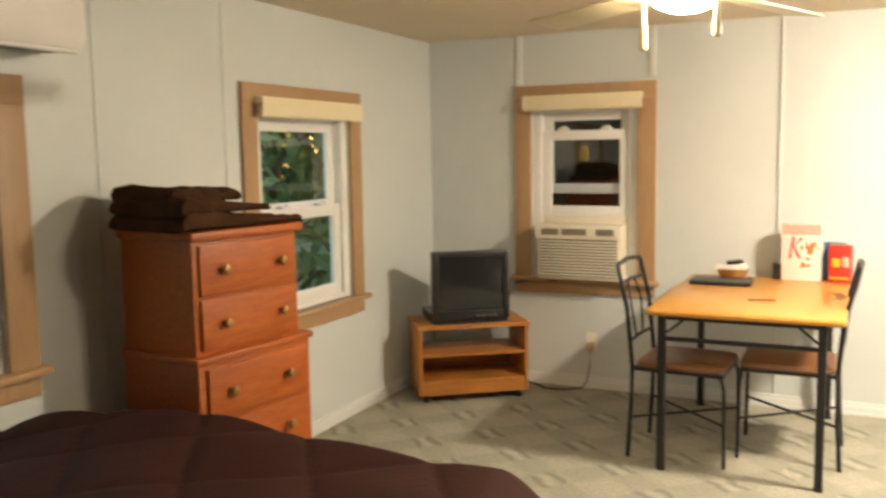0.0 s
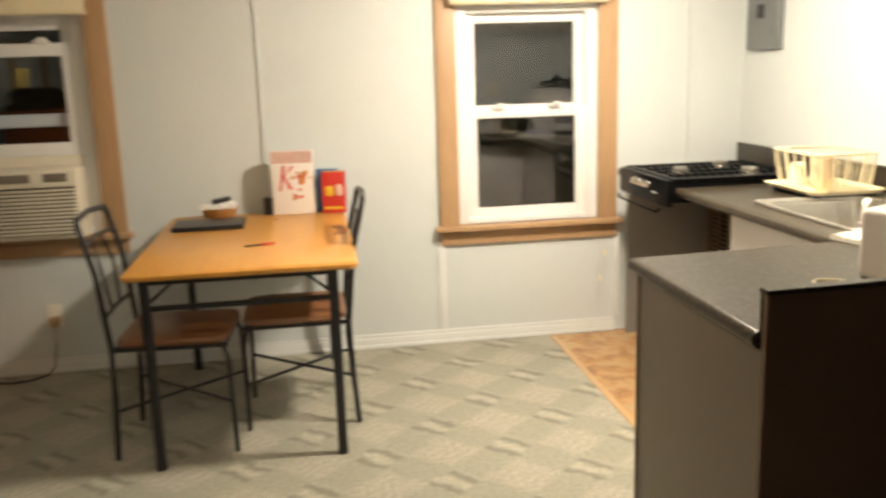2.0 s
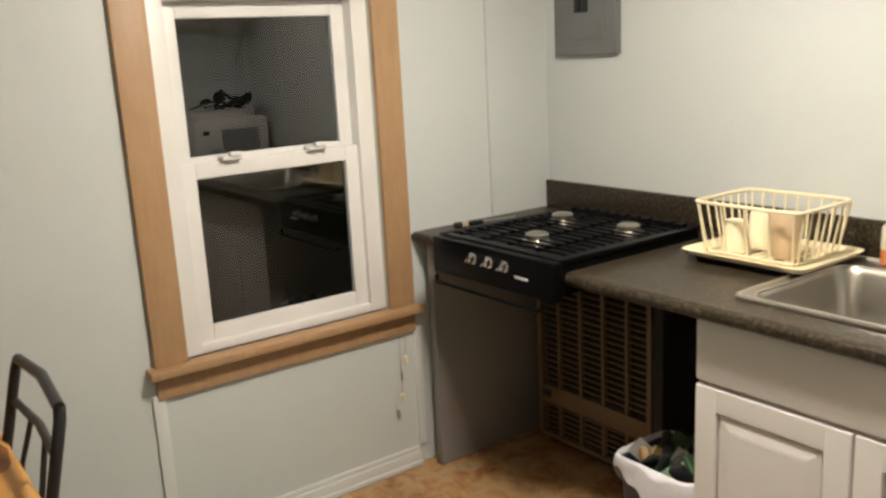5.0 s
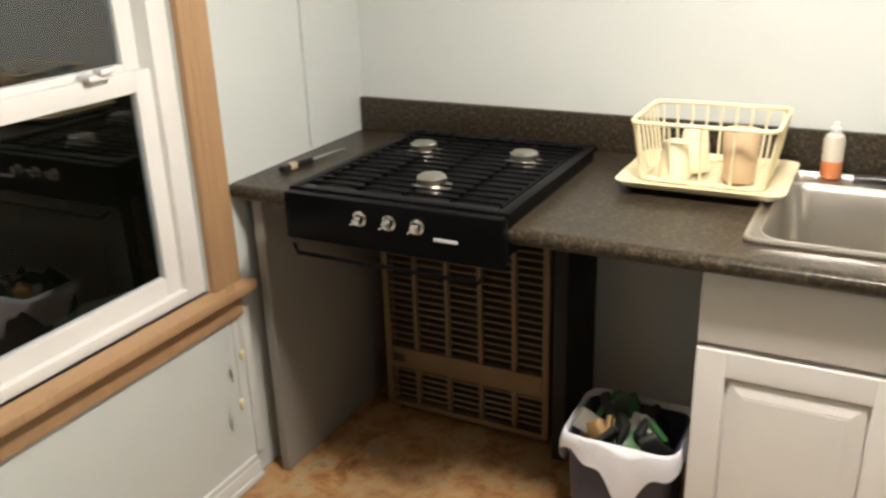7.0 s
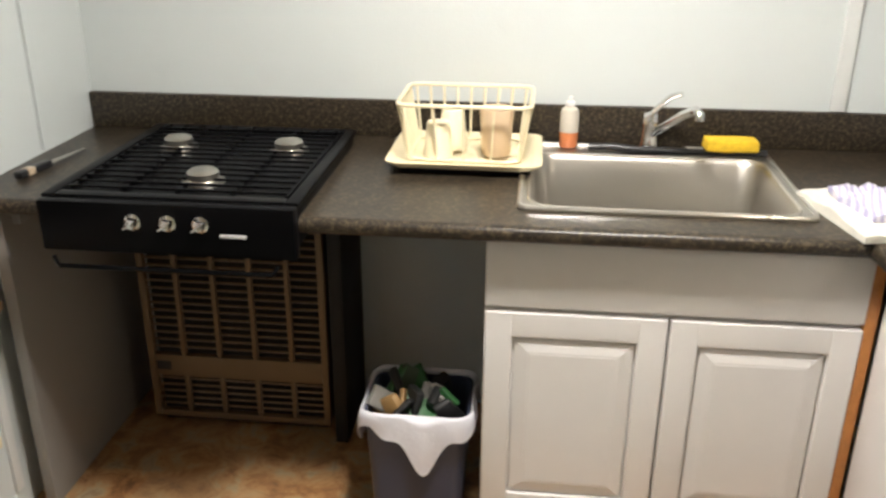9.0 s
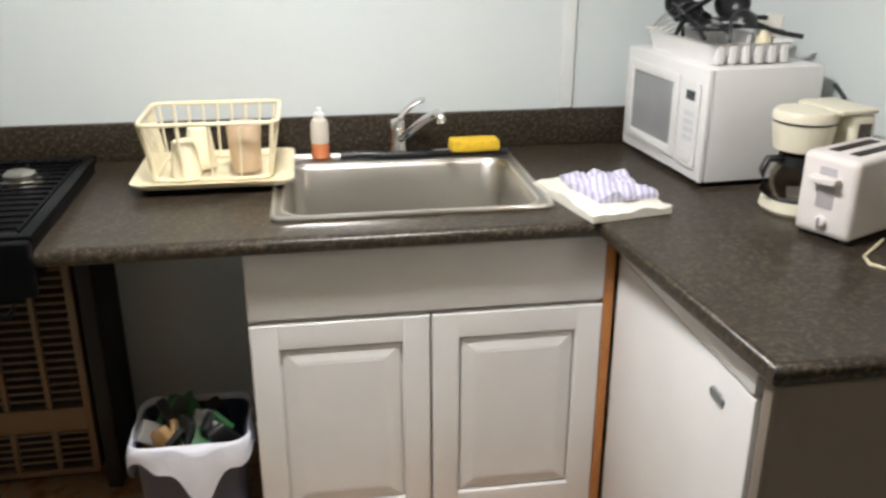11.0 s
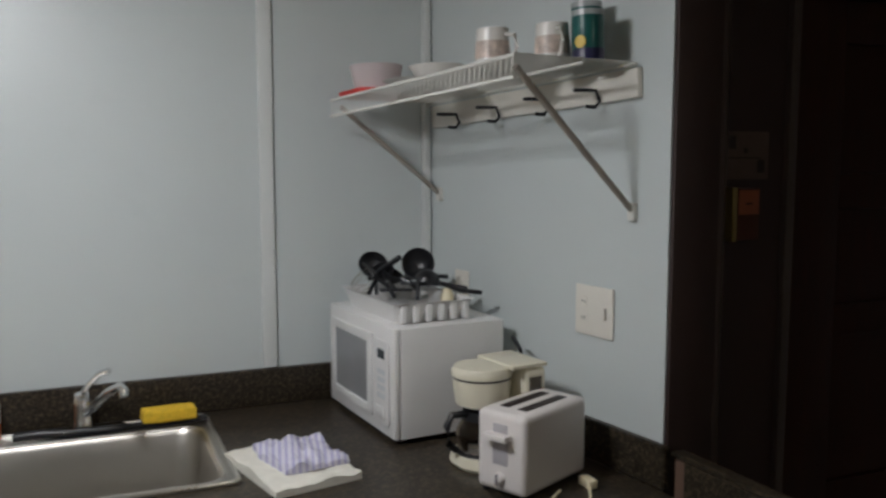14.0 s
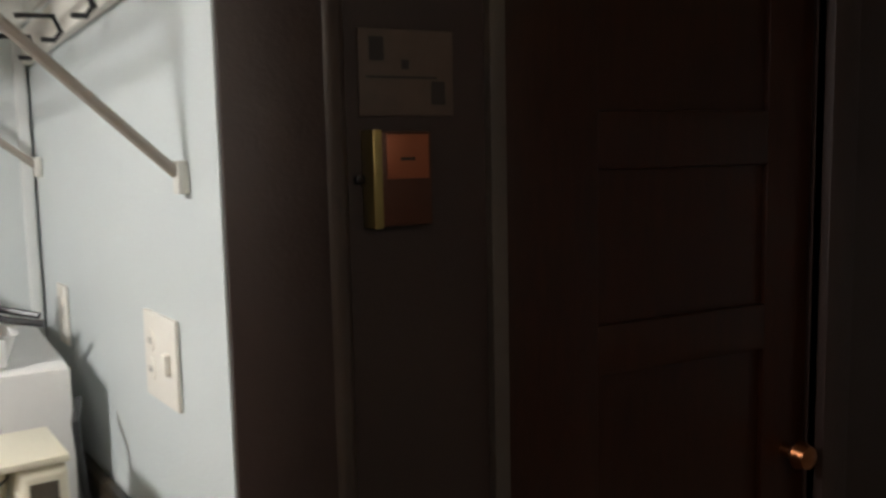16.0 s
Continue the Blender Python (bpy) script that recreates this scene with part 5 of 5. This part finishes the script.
part("lever", box((-0.032, 0.119, 0.128), (0.032, 0.145, 0.142), 0.005), LILACW, ts)
kb = part("browning_knob", lathe([(0.014, 0), (0.013, 0.008), (0.009, 0.012), (0.003, 0.013)], 16), LILACW, ts)
kb.matrix_basis = pose(0, 0.1175, 0.04, -90, 0, 0)
part("pointer", box((-0.002, -0.012, 0.012), (0.002, 0.012, 0.016)), plain("grey pointer", (0.25, 0.24, 0.25), 0.4), kb)
for x in (-0.05, 0.05):
    for y in (-0.1, 0.1):
        part("foot", rod((x, y, 0), (x, y, 0.01), 0.01), BLACKPLASTIC, ts)
pc = thing("power_cord", "cream power cord with plug on the worktop", "power cord", pose(0, 0, TOP + 0.0035))
part("cable", tube([(1.635, 2.56, 0), (1.60, 2.60, 0), (1.55, 2.66, 0), (1.51, 2.675, 0), (1.485, 2.66, 0), (1.478, 2.61, 0), (1.50, 2.565, 0.002), (1.56, 2.53, 0.004), (1.62, 2.495, 0.006)], 0.0035, 8), CREAM, pc)
part("plug", box((1.615, 2.475, -0.003), (1.66, 2.50, 0.018), 0.005), CREAM, pc)
part("prong", box((1.66, 2.48, 0.006), (1.676, 2.482, 0.012)), CHROME, pc)
part("prong", box((1.66, 2.492, 0.006), (1.676, 2.494, 0.012)), CHROME, pc)
bc = thing("appliance_cord", "black appliance cord hanging behind the microwave", "power cord")
part("cable", tube([(2.04, 2.465, 1.17), (1.98, 2.475, 1.15), (1.955, 2.47, 1.05), (1.96, 2.455, 0.98), (1.93, 2.45, 0.918)], 0.006, 8), BLACKPLASTIC, bc)

# outlet plates: x along the south wall
SM = Matrix.Translation((0, 0, 0)) @ pose(1.80, south_face(1.80) + 0.0008, 1.272, 0, 0, math.degrees(math.atan(SKEW)))
op = thing("wall_plate", "two-gang ivory plate with an outlet and a switch", "wall plate", SM)
PLATE = plain("ivory plate", (0.78, 0.75, 0.68), 0.35, 0, 0.04)
part("plate", box((-0.066, 0, -0.061), (0.066, 0.007, 0.061), 0.005), PLATE, op)
part("switch", box((-0.046, 0.007, -0.014), (-0.030, 0.016, 0.014), 0.003), PLATE, op)
for z in (-0.02, 0.02):
    part("socket", lathe([(0.016, 0), (0.016, 0.002), (0.003, 0.0022)], 18), PLATE, op).matrix_basis = pose(0.034, 0.007, z, -90, 0, 0)
    for dx in (-0.005, 0.005):
        part("slot", box((0.033 + dx, 0.0085, z - 0.004), (0.0345 + dx, 0.0098, z + 0.005)), BLACKPLASTIC, op)
op2 = thing("wall_plate", "single ivory outlet plate behind the microwave", "wall plate", pose(2.38, south_face(2.38) + 0.0008, 1.25, 0, 0, math.degrees(math.atan(SKEW))))
part("plate", box((-0.035, 0, -0.057), (0.035, 0.006, 0.057), 0.004), PLATE, op2)
for z in (-0.02, 0.02):
    part("socket", lathe([(0.016, 0), (0.016, 0.002), (0.003, 0.0022)], 18), PLATE, op2).matrix_basis = pose(0, 0.006, z, -90, 0, 0)

# wire shelf on the south wall: local x along the wall towards the corner, y off the wall
ang = math.degrees(math.atan(SKEW))
SH = pose(1.66, south_face(1.66) + 0.001, 0, 0, 0, ang) @ pose(0, 0, 1.8, 0, 2.8, 0) @ pose(0, 0, -1.8)
sf = thing("wire_shelf", "white coated wire shelf with a board and hooks", "wall shelf", SH)
L = 0.88
SZ = 1.845
WIRE = plain("white coated wire", (0.7, 0.69, 0.64), 0.4)
part("board", box((0.0, 0, 1.772), (L, 0.016, 1.838), 0.003), PLATE, sf, "ivory painted hook board")
for y, z, r in ((0.02, SZ, 0.004), (0.17, SZ - 0.006, 0.004), (0.35, SZ, 0.004), (0.352, SZ - 0.045, 0.004)):
    part("long_wire", rod((0, y, z), (L, y, z), r, 8), WIRE, sf)
cw = mesh_of("cross_wire", tube([(0, 0.02, SZ + 0.004), (0, 0.35, SZ + 0.004), (0, 0.354, SZ - 0.045)], 0.0016, 6), WIRE)
for i in range(46):
    o = new("cross_wire", cw)
    o.parent = sf
    o.matrix_basis = pose(0.008 + i * (L - 0.016) / 45, 0, 0)
for x, foot_z in ((0.02, 1.525), (L - 0.03, 1.575)):
    br = part("bracket", tube([(x, 0.335, SZ - 0.02), (x + 0.01, 0.012, foot_z)], 0.0075, 8), plain("taupe bracket", (0.4, 0.36, 0.31), 0.4, 0.3), sf)
    part("clip", box((x, 0, foot_z - 0.025), (x + 0.022, 0.014, foot_z + 0.015), 0.003), WIRE, br)
for x in (0.12, 0.31, 0.52, 0.72):
    part("hook", tube([(x + 0.015, 0.085, 1.80), (x + 0.005, 0.055, 1.80), (x, 0.03, 1.80), (x, 0.02, 1.775), (x + 0.004, 0.03, 1.762), (x + 0.02, 0.045, 1.765)], 0.0045, 8), BLACKMETAL, sf, "black metal hook")
SP = SH @ pose(0, 0, SZ + 0.0065)
MUG = plain("white stoneware", (0.74, 0.72, 0.68), 0.25, 0, 0.05)
for x, y, h, turn in ((0.275, 0.21, 0.10, 200), (0.165, 0.12, 0.10, 160)):
    mg = cup("mug", 0.043, 0.037, h, MUG, "white mug with brown print on the wire shelf", SP @ pose(x, y, 0, 0, 0, turn), "mug", True)
    part("print", lathe([(0.0422, 0.03), (0.0396, 0.07)], 24), plain("faded brown print", (0.6, 0.5, 0.43), 0.4, 0, 0.5, 40), mg)
TEAL = plain("dark teal label", (0.01, 0.09, 0.08), 0.35)
for x, y, h in ((0.115, 0.06, 0.13), (0.065, 0.10, 0.10)):
    cn = thing("food_canister", "dark teal canister with a yellow spot", "canister", SP @ pose(x, y, 0))
    part("can", lathe([(0.033, 0), (0.035, 0.004), (0.035, h)], 24), TEAL, cn)
    part("lid", lathe([(0.036, h), (0.036, h + 0.012), (0.003, h + 0.014)], 24), plain("clear grey lid", (0.4, 0.42, 0.42), 0.3), cn)
    part("stripe", lathe([(0.0355, 0.004), (0.0355, h * 0.28)], 24), plain("navy stripe", (0.012, 0.012, 0.06), 0.35), cn)
    part("spot", lathe([(0.014, 0), (0.013, 0.001), (0.002, 0.0012)], 16), plain("yellow spot", (0.6, 0.42, 0.02), 0.4), cn).matrix_basis = pose(-0.012, 0.0335, h * 0.42, -90, 0, 20)
cup("bowl", 0.04, 0.075, 0.055, MUG, "white bowl on the wire shelf", SP @ pose(0.56, 0.19, 0), "bowl")
cup("plate_stack", 0.06, 0.10, 0.018, MUG, "white plate on the wire shelf", SP @ pose(0.60, 0.21, -0.0005), "plate").matrix_basis = SP @ pose(0.58, 0.23, 0.0)
tb_ = cup("food_tub", 0.06, 0.075, 0.07, plain("clear tub plastic", (0.62, 0.55, 0.55), 0.25), "clear plastic tub with a red lid", SP @ pose(0.78, 0.255, 0.012), "tub")
part("lid", loft([(rr(-0.085, 0.085, -0.085, 0.085, 0.03), -0.012), (rr(-0.088, 0.088, -0.088, 0.088, 0.03), 0.0)], True), plain("red lid", (0.6, 0.03, 0.02), 0.35), tb_, "red plastic lid beneath")

# on the dark brown wall
sg = thing("notice", "faded framed notice on the brown wall", "notice", pose(1.6392, 0, 0))
part("board", box((-0.004, 2.005, 1.59), (0, 2.14, 1.70), 0.001), plain("browned paper", (0.09, 0.06, 0.045), 0.6, 0, 0.2, 25), sg)
INK = plain("dark ink", (0.02, 0.013, 0.01), 0.6)
for y0, y1, z0, z1 in ((2.105, 2.125, 1.66, 1.69), (2.07, 2.08, 1.65, 1.662), (2.03, 2.13, 1.638, 1.641), (2.018, 2.038, 1.605, 1.635)):
    part("mark", box((-0.0052, y0, z0), (-0.0042, y1, z1)), INK, sg)
ic = thing("wall_thermostat", "copper-faced thermostat with a brass edge", "thermostat", pose(1.6392, 0, 0))
part("case", box((-0.035, 2.055, 1.45), (0, 2.125, 1.57), 0.003), plain("dark copper case", (0.09, 0.035, 0.02), 0.35, 0.4), ic)
part("edge", box((-0.04, 2.1255, 1.448), (0, 2.138, 1.572), 0.002), plain("brass edge", (0.42, 0.33, 0.12), 0.35, 0.7), ic, "brass edge")
part("face", box((-0.038, 2.06, 1.51), (-0.0355, 2.118, 1.566), 0.001), plain("copper face", (0.4, 0.13, 0.06), 0.35, 0.5), ic, "copper face plate")
part("lever", box((-0.012, 2.1385, 1.505), (-0.004, 2.15, 1.515), 0.002), BLACKPLASTIC, ic)
part("mark", box((-0.0392, 2.08, 1.533), (-0.0382, 2.10, 1.537)), INK, ic)

# ---------------------------------------------------------------- on and about the table
lp = thing("laptop", "closed black laptop on the table", "laptop", pose(-0.245, 4.80, TZ + 0.001, 0, 0, 1))
part("base", box((-0.16, -0.115, 0), (0.16, 0.115, 0.012), 0.005), BLACKPLASTIC, lp)
part("lid", box((-0.16, -0.113, 0.0125), (0.16, 0.115, 0.021), 0.004), BLACKPLASTIC, lp)
bx_ = thing("basket", "tan bowl on the table holding white paper", "bowl", pose(-0.22, 5.045, TZ + 0.001))
part("bowl", lathe([(0.055, 0), (0.07, 0.01), (0.09, 0.055), (0.086, 0.055), (0.066, 0.012), (0.003, 0.01)], 24), plain("tan wicker", (0.45, 0.24, 0.08), 0.6), bx_)
pp = cloth(0.17, 0.11, 14, lambda u, v: 0.012 + 0.03 * abs(wave(u, v, 3, 3)))
pap = part("paper", pp, plain("white paper", (0.78, 0.76, 0.72), 0.8), bx_)
pap.matrix_basis = pose(-0.09, -0.06, 0.05)
part("wallet", box((-0.02, -0.02, 0.075), (0.07, 0.04, 0.095), 0.006), BLACKPLASTIC, bx_).matrix_basis = pose(0, 0, 0, 0, -8, 10)


def carton(name, label, x, y, w, d, h, turn, face):
    c = thing(name, label, "food box", pose(x, y, TZ + 0.001, 0, 0, turn))
    part("carton", box((-w / 2, -d / 2, 0), (w / 2, d / 2, h), 0.002), face, c)
    return c


cer = carton("cereal_box", "white cereal box with red swash and cereal picture", 0.145, 5.06, 0.205, 0.06, 0.315, -3, plain("white carton", (0.75, 0.72, 0.68), 0.45, 0, 0.06))
RED = plain("red print", (0.55, 0.04, 0.03), 0.4)
GOLD = plain("golden cereal print", (0.6, 0.3, 0.08), 0.5, 0, 0.5, 90)
PINK = plain("pale pink print", (0.62, 0.42, 0.36), 0.5, 0, 0.3, 30)
f = -0.0305
part("top_band", box((-0.1, f - 0.0006, 0.255), (0.1, f, 0.312)), PINK, cer)
part("flap", box((-0.1025, -0.028, 0.3155), (0.1025, 0.0, 0.3165)), PINK, cer)
# a red brush-stroke emblem
sw_ = prism([(-0.012, -0.06), (0.0, -0.06), (0.022, 0.065), (0.008, 0.065)], 0, 0.0008)
part("emblem", sw_, RED, cer).matrix_basis = pose(-0.055, f, 0.18, 90, 0, 0)
part("emblem", prism([(-0.01, 0.0), (0.0, 0.008), (0.05, 0.06), (0.034, 0.06)], 0, 0.0008), RED, cer).matrix_basis = pose(-0.04, f, 0.18, 90, 0, 0)
part("emblem", prism([(-0.005, 0.008), (0.008, 0.006), (0.04, -0.055), (0.022, -0.055)], 0, 0.0008), RED, cer).matrix_basis = pose(-0.04, f, 0.18, 90, 0, 0)
rg = random.Random(9)
for i in range(26):
    x, z, r = rg.gauss(0.048, 0.02), rg.gauss(0.185, 0.026), rg.uniform(0.007, 0.013)
    part("flake", lathe([(r, 0), (r * 0.9, 0.001), (0.001, 0.0013)], 8), GOLD if i % 4 else RED, cer).matrix_basis = pose(max(-0.02, min(0.088, x)), f, z, 90, 0, 0)
for i in range(8):
    r = rg.uniform(0.006, 0.01)
    part("flake", lathe([(r, 0), (r * 0.9, 0.001), (0.001, 0.0013)], 8), RED if i % 2 else GOLD, cer).matrix_basis = pose(rg.gauss(0.02, 0.012), f, rg.gauss(0.085, 0.008), 90, 0, 0)
red = carton("snack_box", "red food box with yellow and white panel", 0.345, 5.03, 0.115, 0.05, 0.205, -12, RED)
YEL = plain("yellow print", (0.72, 0.48, 0.03), 0.45)
part("panel", loft([(rr(-0.022, 0.02, -0.03, 0.02, 0.01), 0), (rr(-0.021, 0.019, -0.029, 0.019, 0.01), 0.0008)], True), YEL, red).matrix_basis = pose(-0.018, -0.0252, 0.115, 90, 0, 0)
part("panel", loft([(rr(-0.018, 0.018, -0.03, 0.03, 0.015), 0), (rr(-0.017, 0.017, -0.029, 0.029, 0.014), 0.0008)], True), plain("pale print", (0.66, 0.45, 0.36), 0.45), red).matrix_basis = pose(0.03, -0.0252, 0.115, 90, 0, 0)
part("panel", box((-0.05, -0.0262, 0.02), (0.05, -0.0255, 0.032)), YEL, red)
part("top_flap", box((-0.0575, -0.024, 0.2055), (0.0575, 0.024, 0.2075), 0.0008), plain("brown card", (0.5, 0.28, 0.1), 0.6), red)
blu = carton("snack_box", "blue food box behind the red one", 0.315, 5.095, 0.105, 0.045, 0.212, -12, plain("blue print", (0.015, 0.1, 0.26), 0.4))
solid("pepper_mill", lathe([(0.02, 0), (0.023, 0.01), (0.022, 0.075), (0.024, 0.085), (0.003, 0.088)], 18), BLACKPLASTIC, "small black canister beside the cereal box", "canister", pose(0.015, 5.07, TZ + 0.001))
pen = thing("pen", "red and black pen lying on the table", "pen", pose(0.02, 4.27, TZ + 0.0055, 0, 0, 10))
part("barrel", rod((-0.07, -0.01, 0), (0.0, 0, 0), 0.0035, 10), BLACKPLASTIC, pen)
part("cap", rod((0.0, 0, 0), (0.055, 0.008, 0), 0.0048, 10), RED, pen, "red cap")
wear = cloth(0.05, 0.22, 12, lambda u, v: 0.0004)
for v in wear.verts:
    v.co.x += 0.012 * wave(v.co.y, 1, 14, 2) - 0.04 * (abs(v.co.y - 0.11) / 0.11) ** 2 * 0.5
solid("tabletop_stain", wear, plain("worn brown stain", (0.3, 0.12, 0.035), 0.5, 0, 0.5, 30), "brown worn mark at the tabletop edge", "stain", pose(0.33, 4.42, TZ + 0.0003))

# floor cables, wall outlet
oc = thing("wall_outlet", "ivory wall outlet with a plugged adapter", "wall outlet", pose(-1.09, N - 0.0005, 0.30))
part("plate", box((-0.036, -0.006, -0.058), (0.036, 0, 0.058), 0.004), PLATE, oc)
part("adapter", box((-0.02, -0.05, -0.05), (0.02, -0.0065, 0.0), 0.006), plain("tan adapter", (0.45, 0.3, 0.18), 0.5), oc)
part("lead", tube([(0, -0.035, -0.05), (0.0, -0.04, -0.15), (-0.02, -0.045, -0.26), (-0.05, -0.06, -0.2945)], 0.004, 8), BLACKPLASTIC, oc)
fc = thing("floor_cable", "black cable lying on the carpet by the wall", "cable", pose(0, 0, 0.006))
part("cable", tube([(-1.14, 5.12, 0), (-1.2, 5.06, 0), (-1.28, 5.03, 0), (-1.36, 5.05, 0), (-1.43, 5.10, 0), (-1.50, 5.13, 0.001), (-1.58, 5.14, 0.002)], 0.006, 8), BLACKPLASTIC, fc)
tc = thing("television_cable", "black cable running from the television to the wall", "cable")
part("cable", tube([(-1.76, 4.955, 0.6), (-1.62, 5.08, 0.58), (-1.60, 5.14, 0.64), (-1.605, 5.155, 0.66), (-1.44, 5.155, 0.69), (-1.3, 5.10, 0.695)], 0.004, 8), BLACKPLASTIC, tc)

# ---------------------------------------------------------------- outside
solid("ground", box((-60, -60, -0.45), (60, 60, -0.35)), plain("dark lawn", (0.03, 0.045, 0.018), 0.95, 0, 0.4, 3.0, 0.5, 40), "dark lawn around the cottage", "ground", kind="structure")
LEAF = plain("dark leaf", (0.10, 0.17, 0.06), 0.5, 0, 0.5, 2.0, 0.0)
BARK = plain("grey-brown bark", (0.09, 0.07, 0.05), 0.9, 0, 0.4, 20, 0.8)


def tree(x, y, height, spread, seed, leaves, label):
    rng = random.Random(seed)
    t = thing("tree", label, "tree", pose(x, y, -0.35))
    bm = bmesh.new()
    geom_rod(bm, (0, 0, 0), (0.05, 0.03, height * 0.7), 0.09, 9, 0.03)
    tips = []
    for i in range(9):
        a, z = rng.uniform(0, 6.28), height * rng.uniform(0.15, 0.65)
        q_ = Vector((math.cos(a) * spread * 0.7, math.sin(a) * spread * 0.7, z + height * rng.uniform(0.1, 0.3)))
        geom_rod(bm, (0.03, 0.02, z), q_, 0.03, 6, 0.008)
        tips.append(q_)
        tips.append((q_ + Vector((0, 0, z))) / 2)
    part("trunk", bm, BARK, t)
    vs, fs = [], []
    for i in range(leaves):
        c = rng.choice(tips) + Vector([rng.gauss(0, spread * 0.26) for _ in range(3)])
        s_ = rng.uniform(0.08, 0.17)
        r = Euler([rng.uniform(0, 6.28) for _ in range(3)]).to_matrix()
        k0 = len(vs)
        for p_ in ((-1, 0, 0), (0, -0.45, 0.1), (1, 0, 0), (0, 0.45, 0.1)):
            vs.append(c + r @ (Vector(p_) * s_))
        fs.append((k0, k0 + 1, k0 + 2, k0 + 3))
    me = bpy.data.meshes.new("crown")
    me.from_pydata([tuple(v) for v in vs], [], fs)
    me.materials.append(LEAF)
    o = new("crown", me)
    o.parent = t


tree(-4.6, 6.6, 3.2, 1.3, 1, 900, "leafy green tree outside the window at dusk")
tree(-6.2, 8.0, 4.5, 1.8, 2, 1500, "tall leafy tree behind the cottage")
tree(-5.8, 4.6, 3.4, 1.4, 3, 900, "leafy green tree outside the window at dusk")
tree(-8.0, 6.4, 5.0, 2.2, 4, 2200, "tall leafy tree behind the cottage")
tree(-5.0, 10.5, 5.0, 2.2, 5, 1800, "tall leafy tree behind the cottage")
# Added near-black mass behind the north windows, so their panes read dark.
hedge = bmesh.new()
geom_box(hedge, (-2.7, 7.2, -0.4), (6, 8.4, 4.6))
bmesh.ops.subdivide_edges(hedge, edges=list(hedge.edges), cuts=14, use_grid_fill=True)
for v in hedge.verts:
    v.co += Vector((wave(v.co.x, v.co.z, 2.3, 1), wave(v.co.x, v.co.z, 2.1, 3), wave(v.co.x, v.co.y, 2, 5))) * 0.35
solid("hedge", hedge, plain("near-black backdrop", (0.002, 0.003, 0.0018), 0.95, 0, 0.5, 6, 0.8, spec=0.05), "made-up near-black hedge that darkens the view through the north windows", "hedge", kind="stuff")
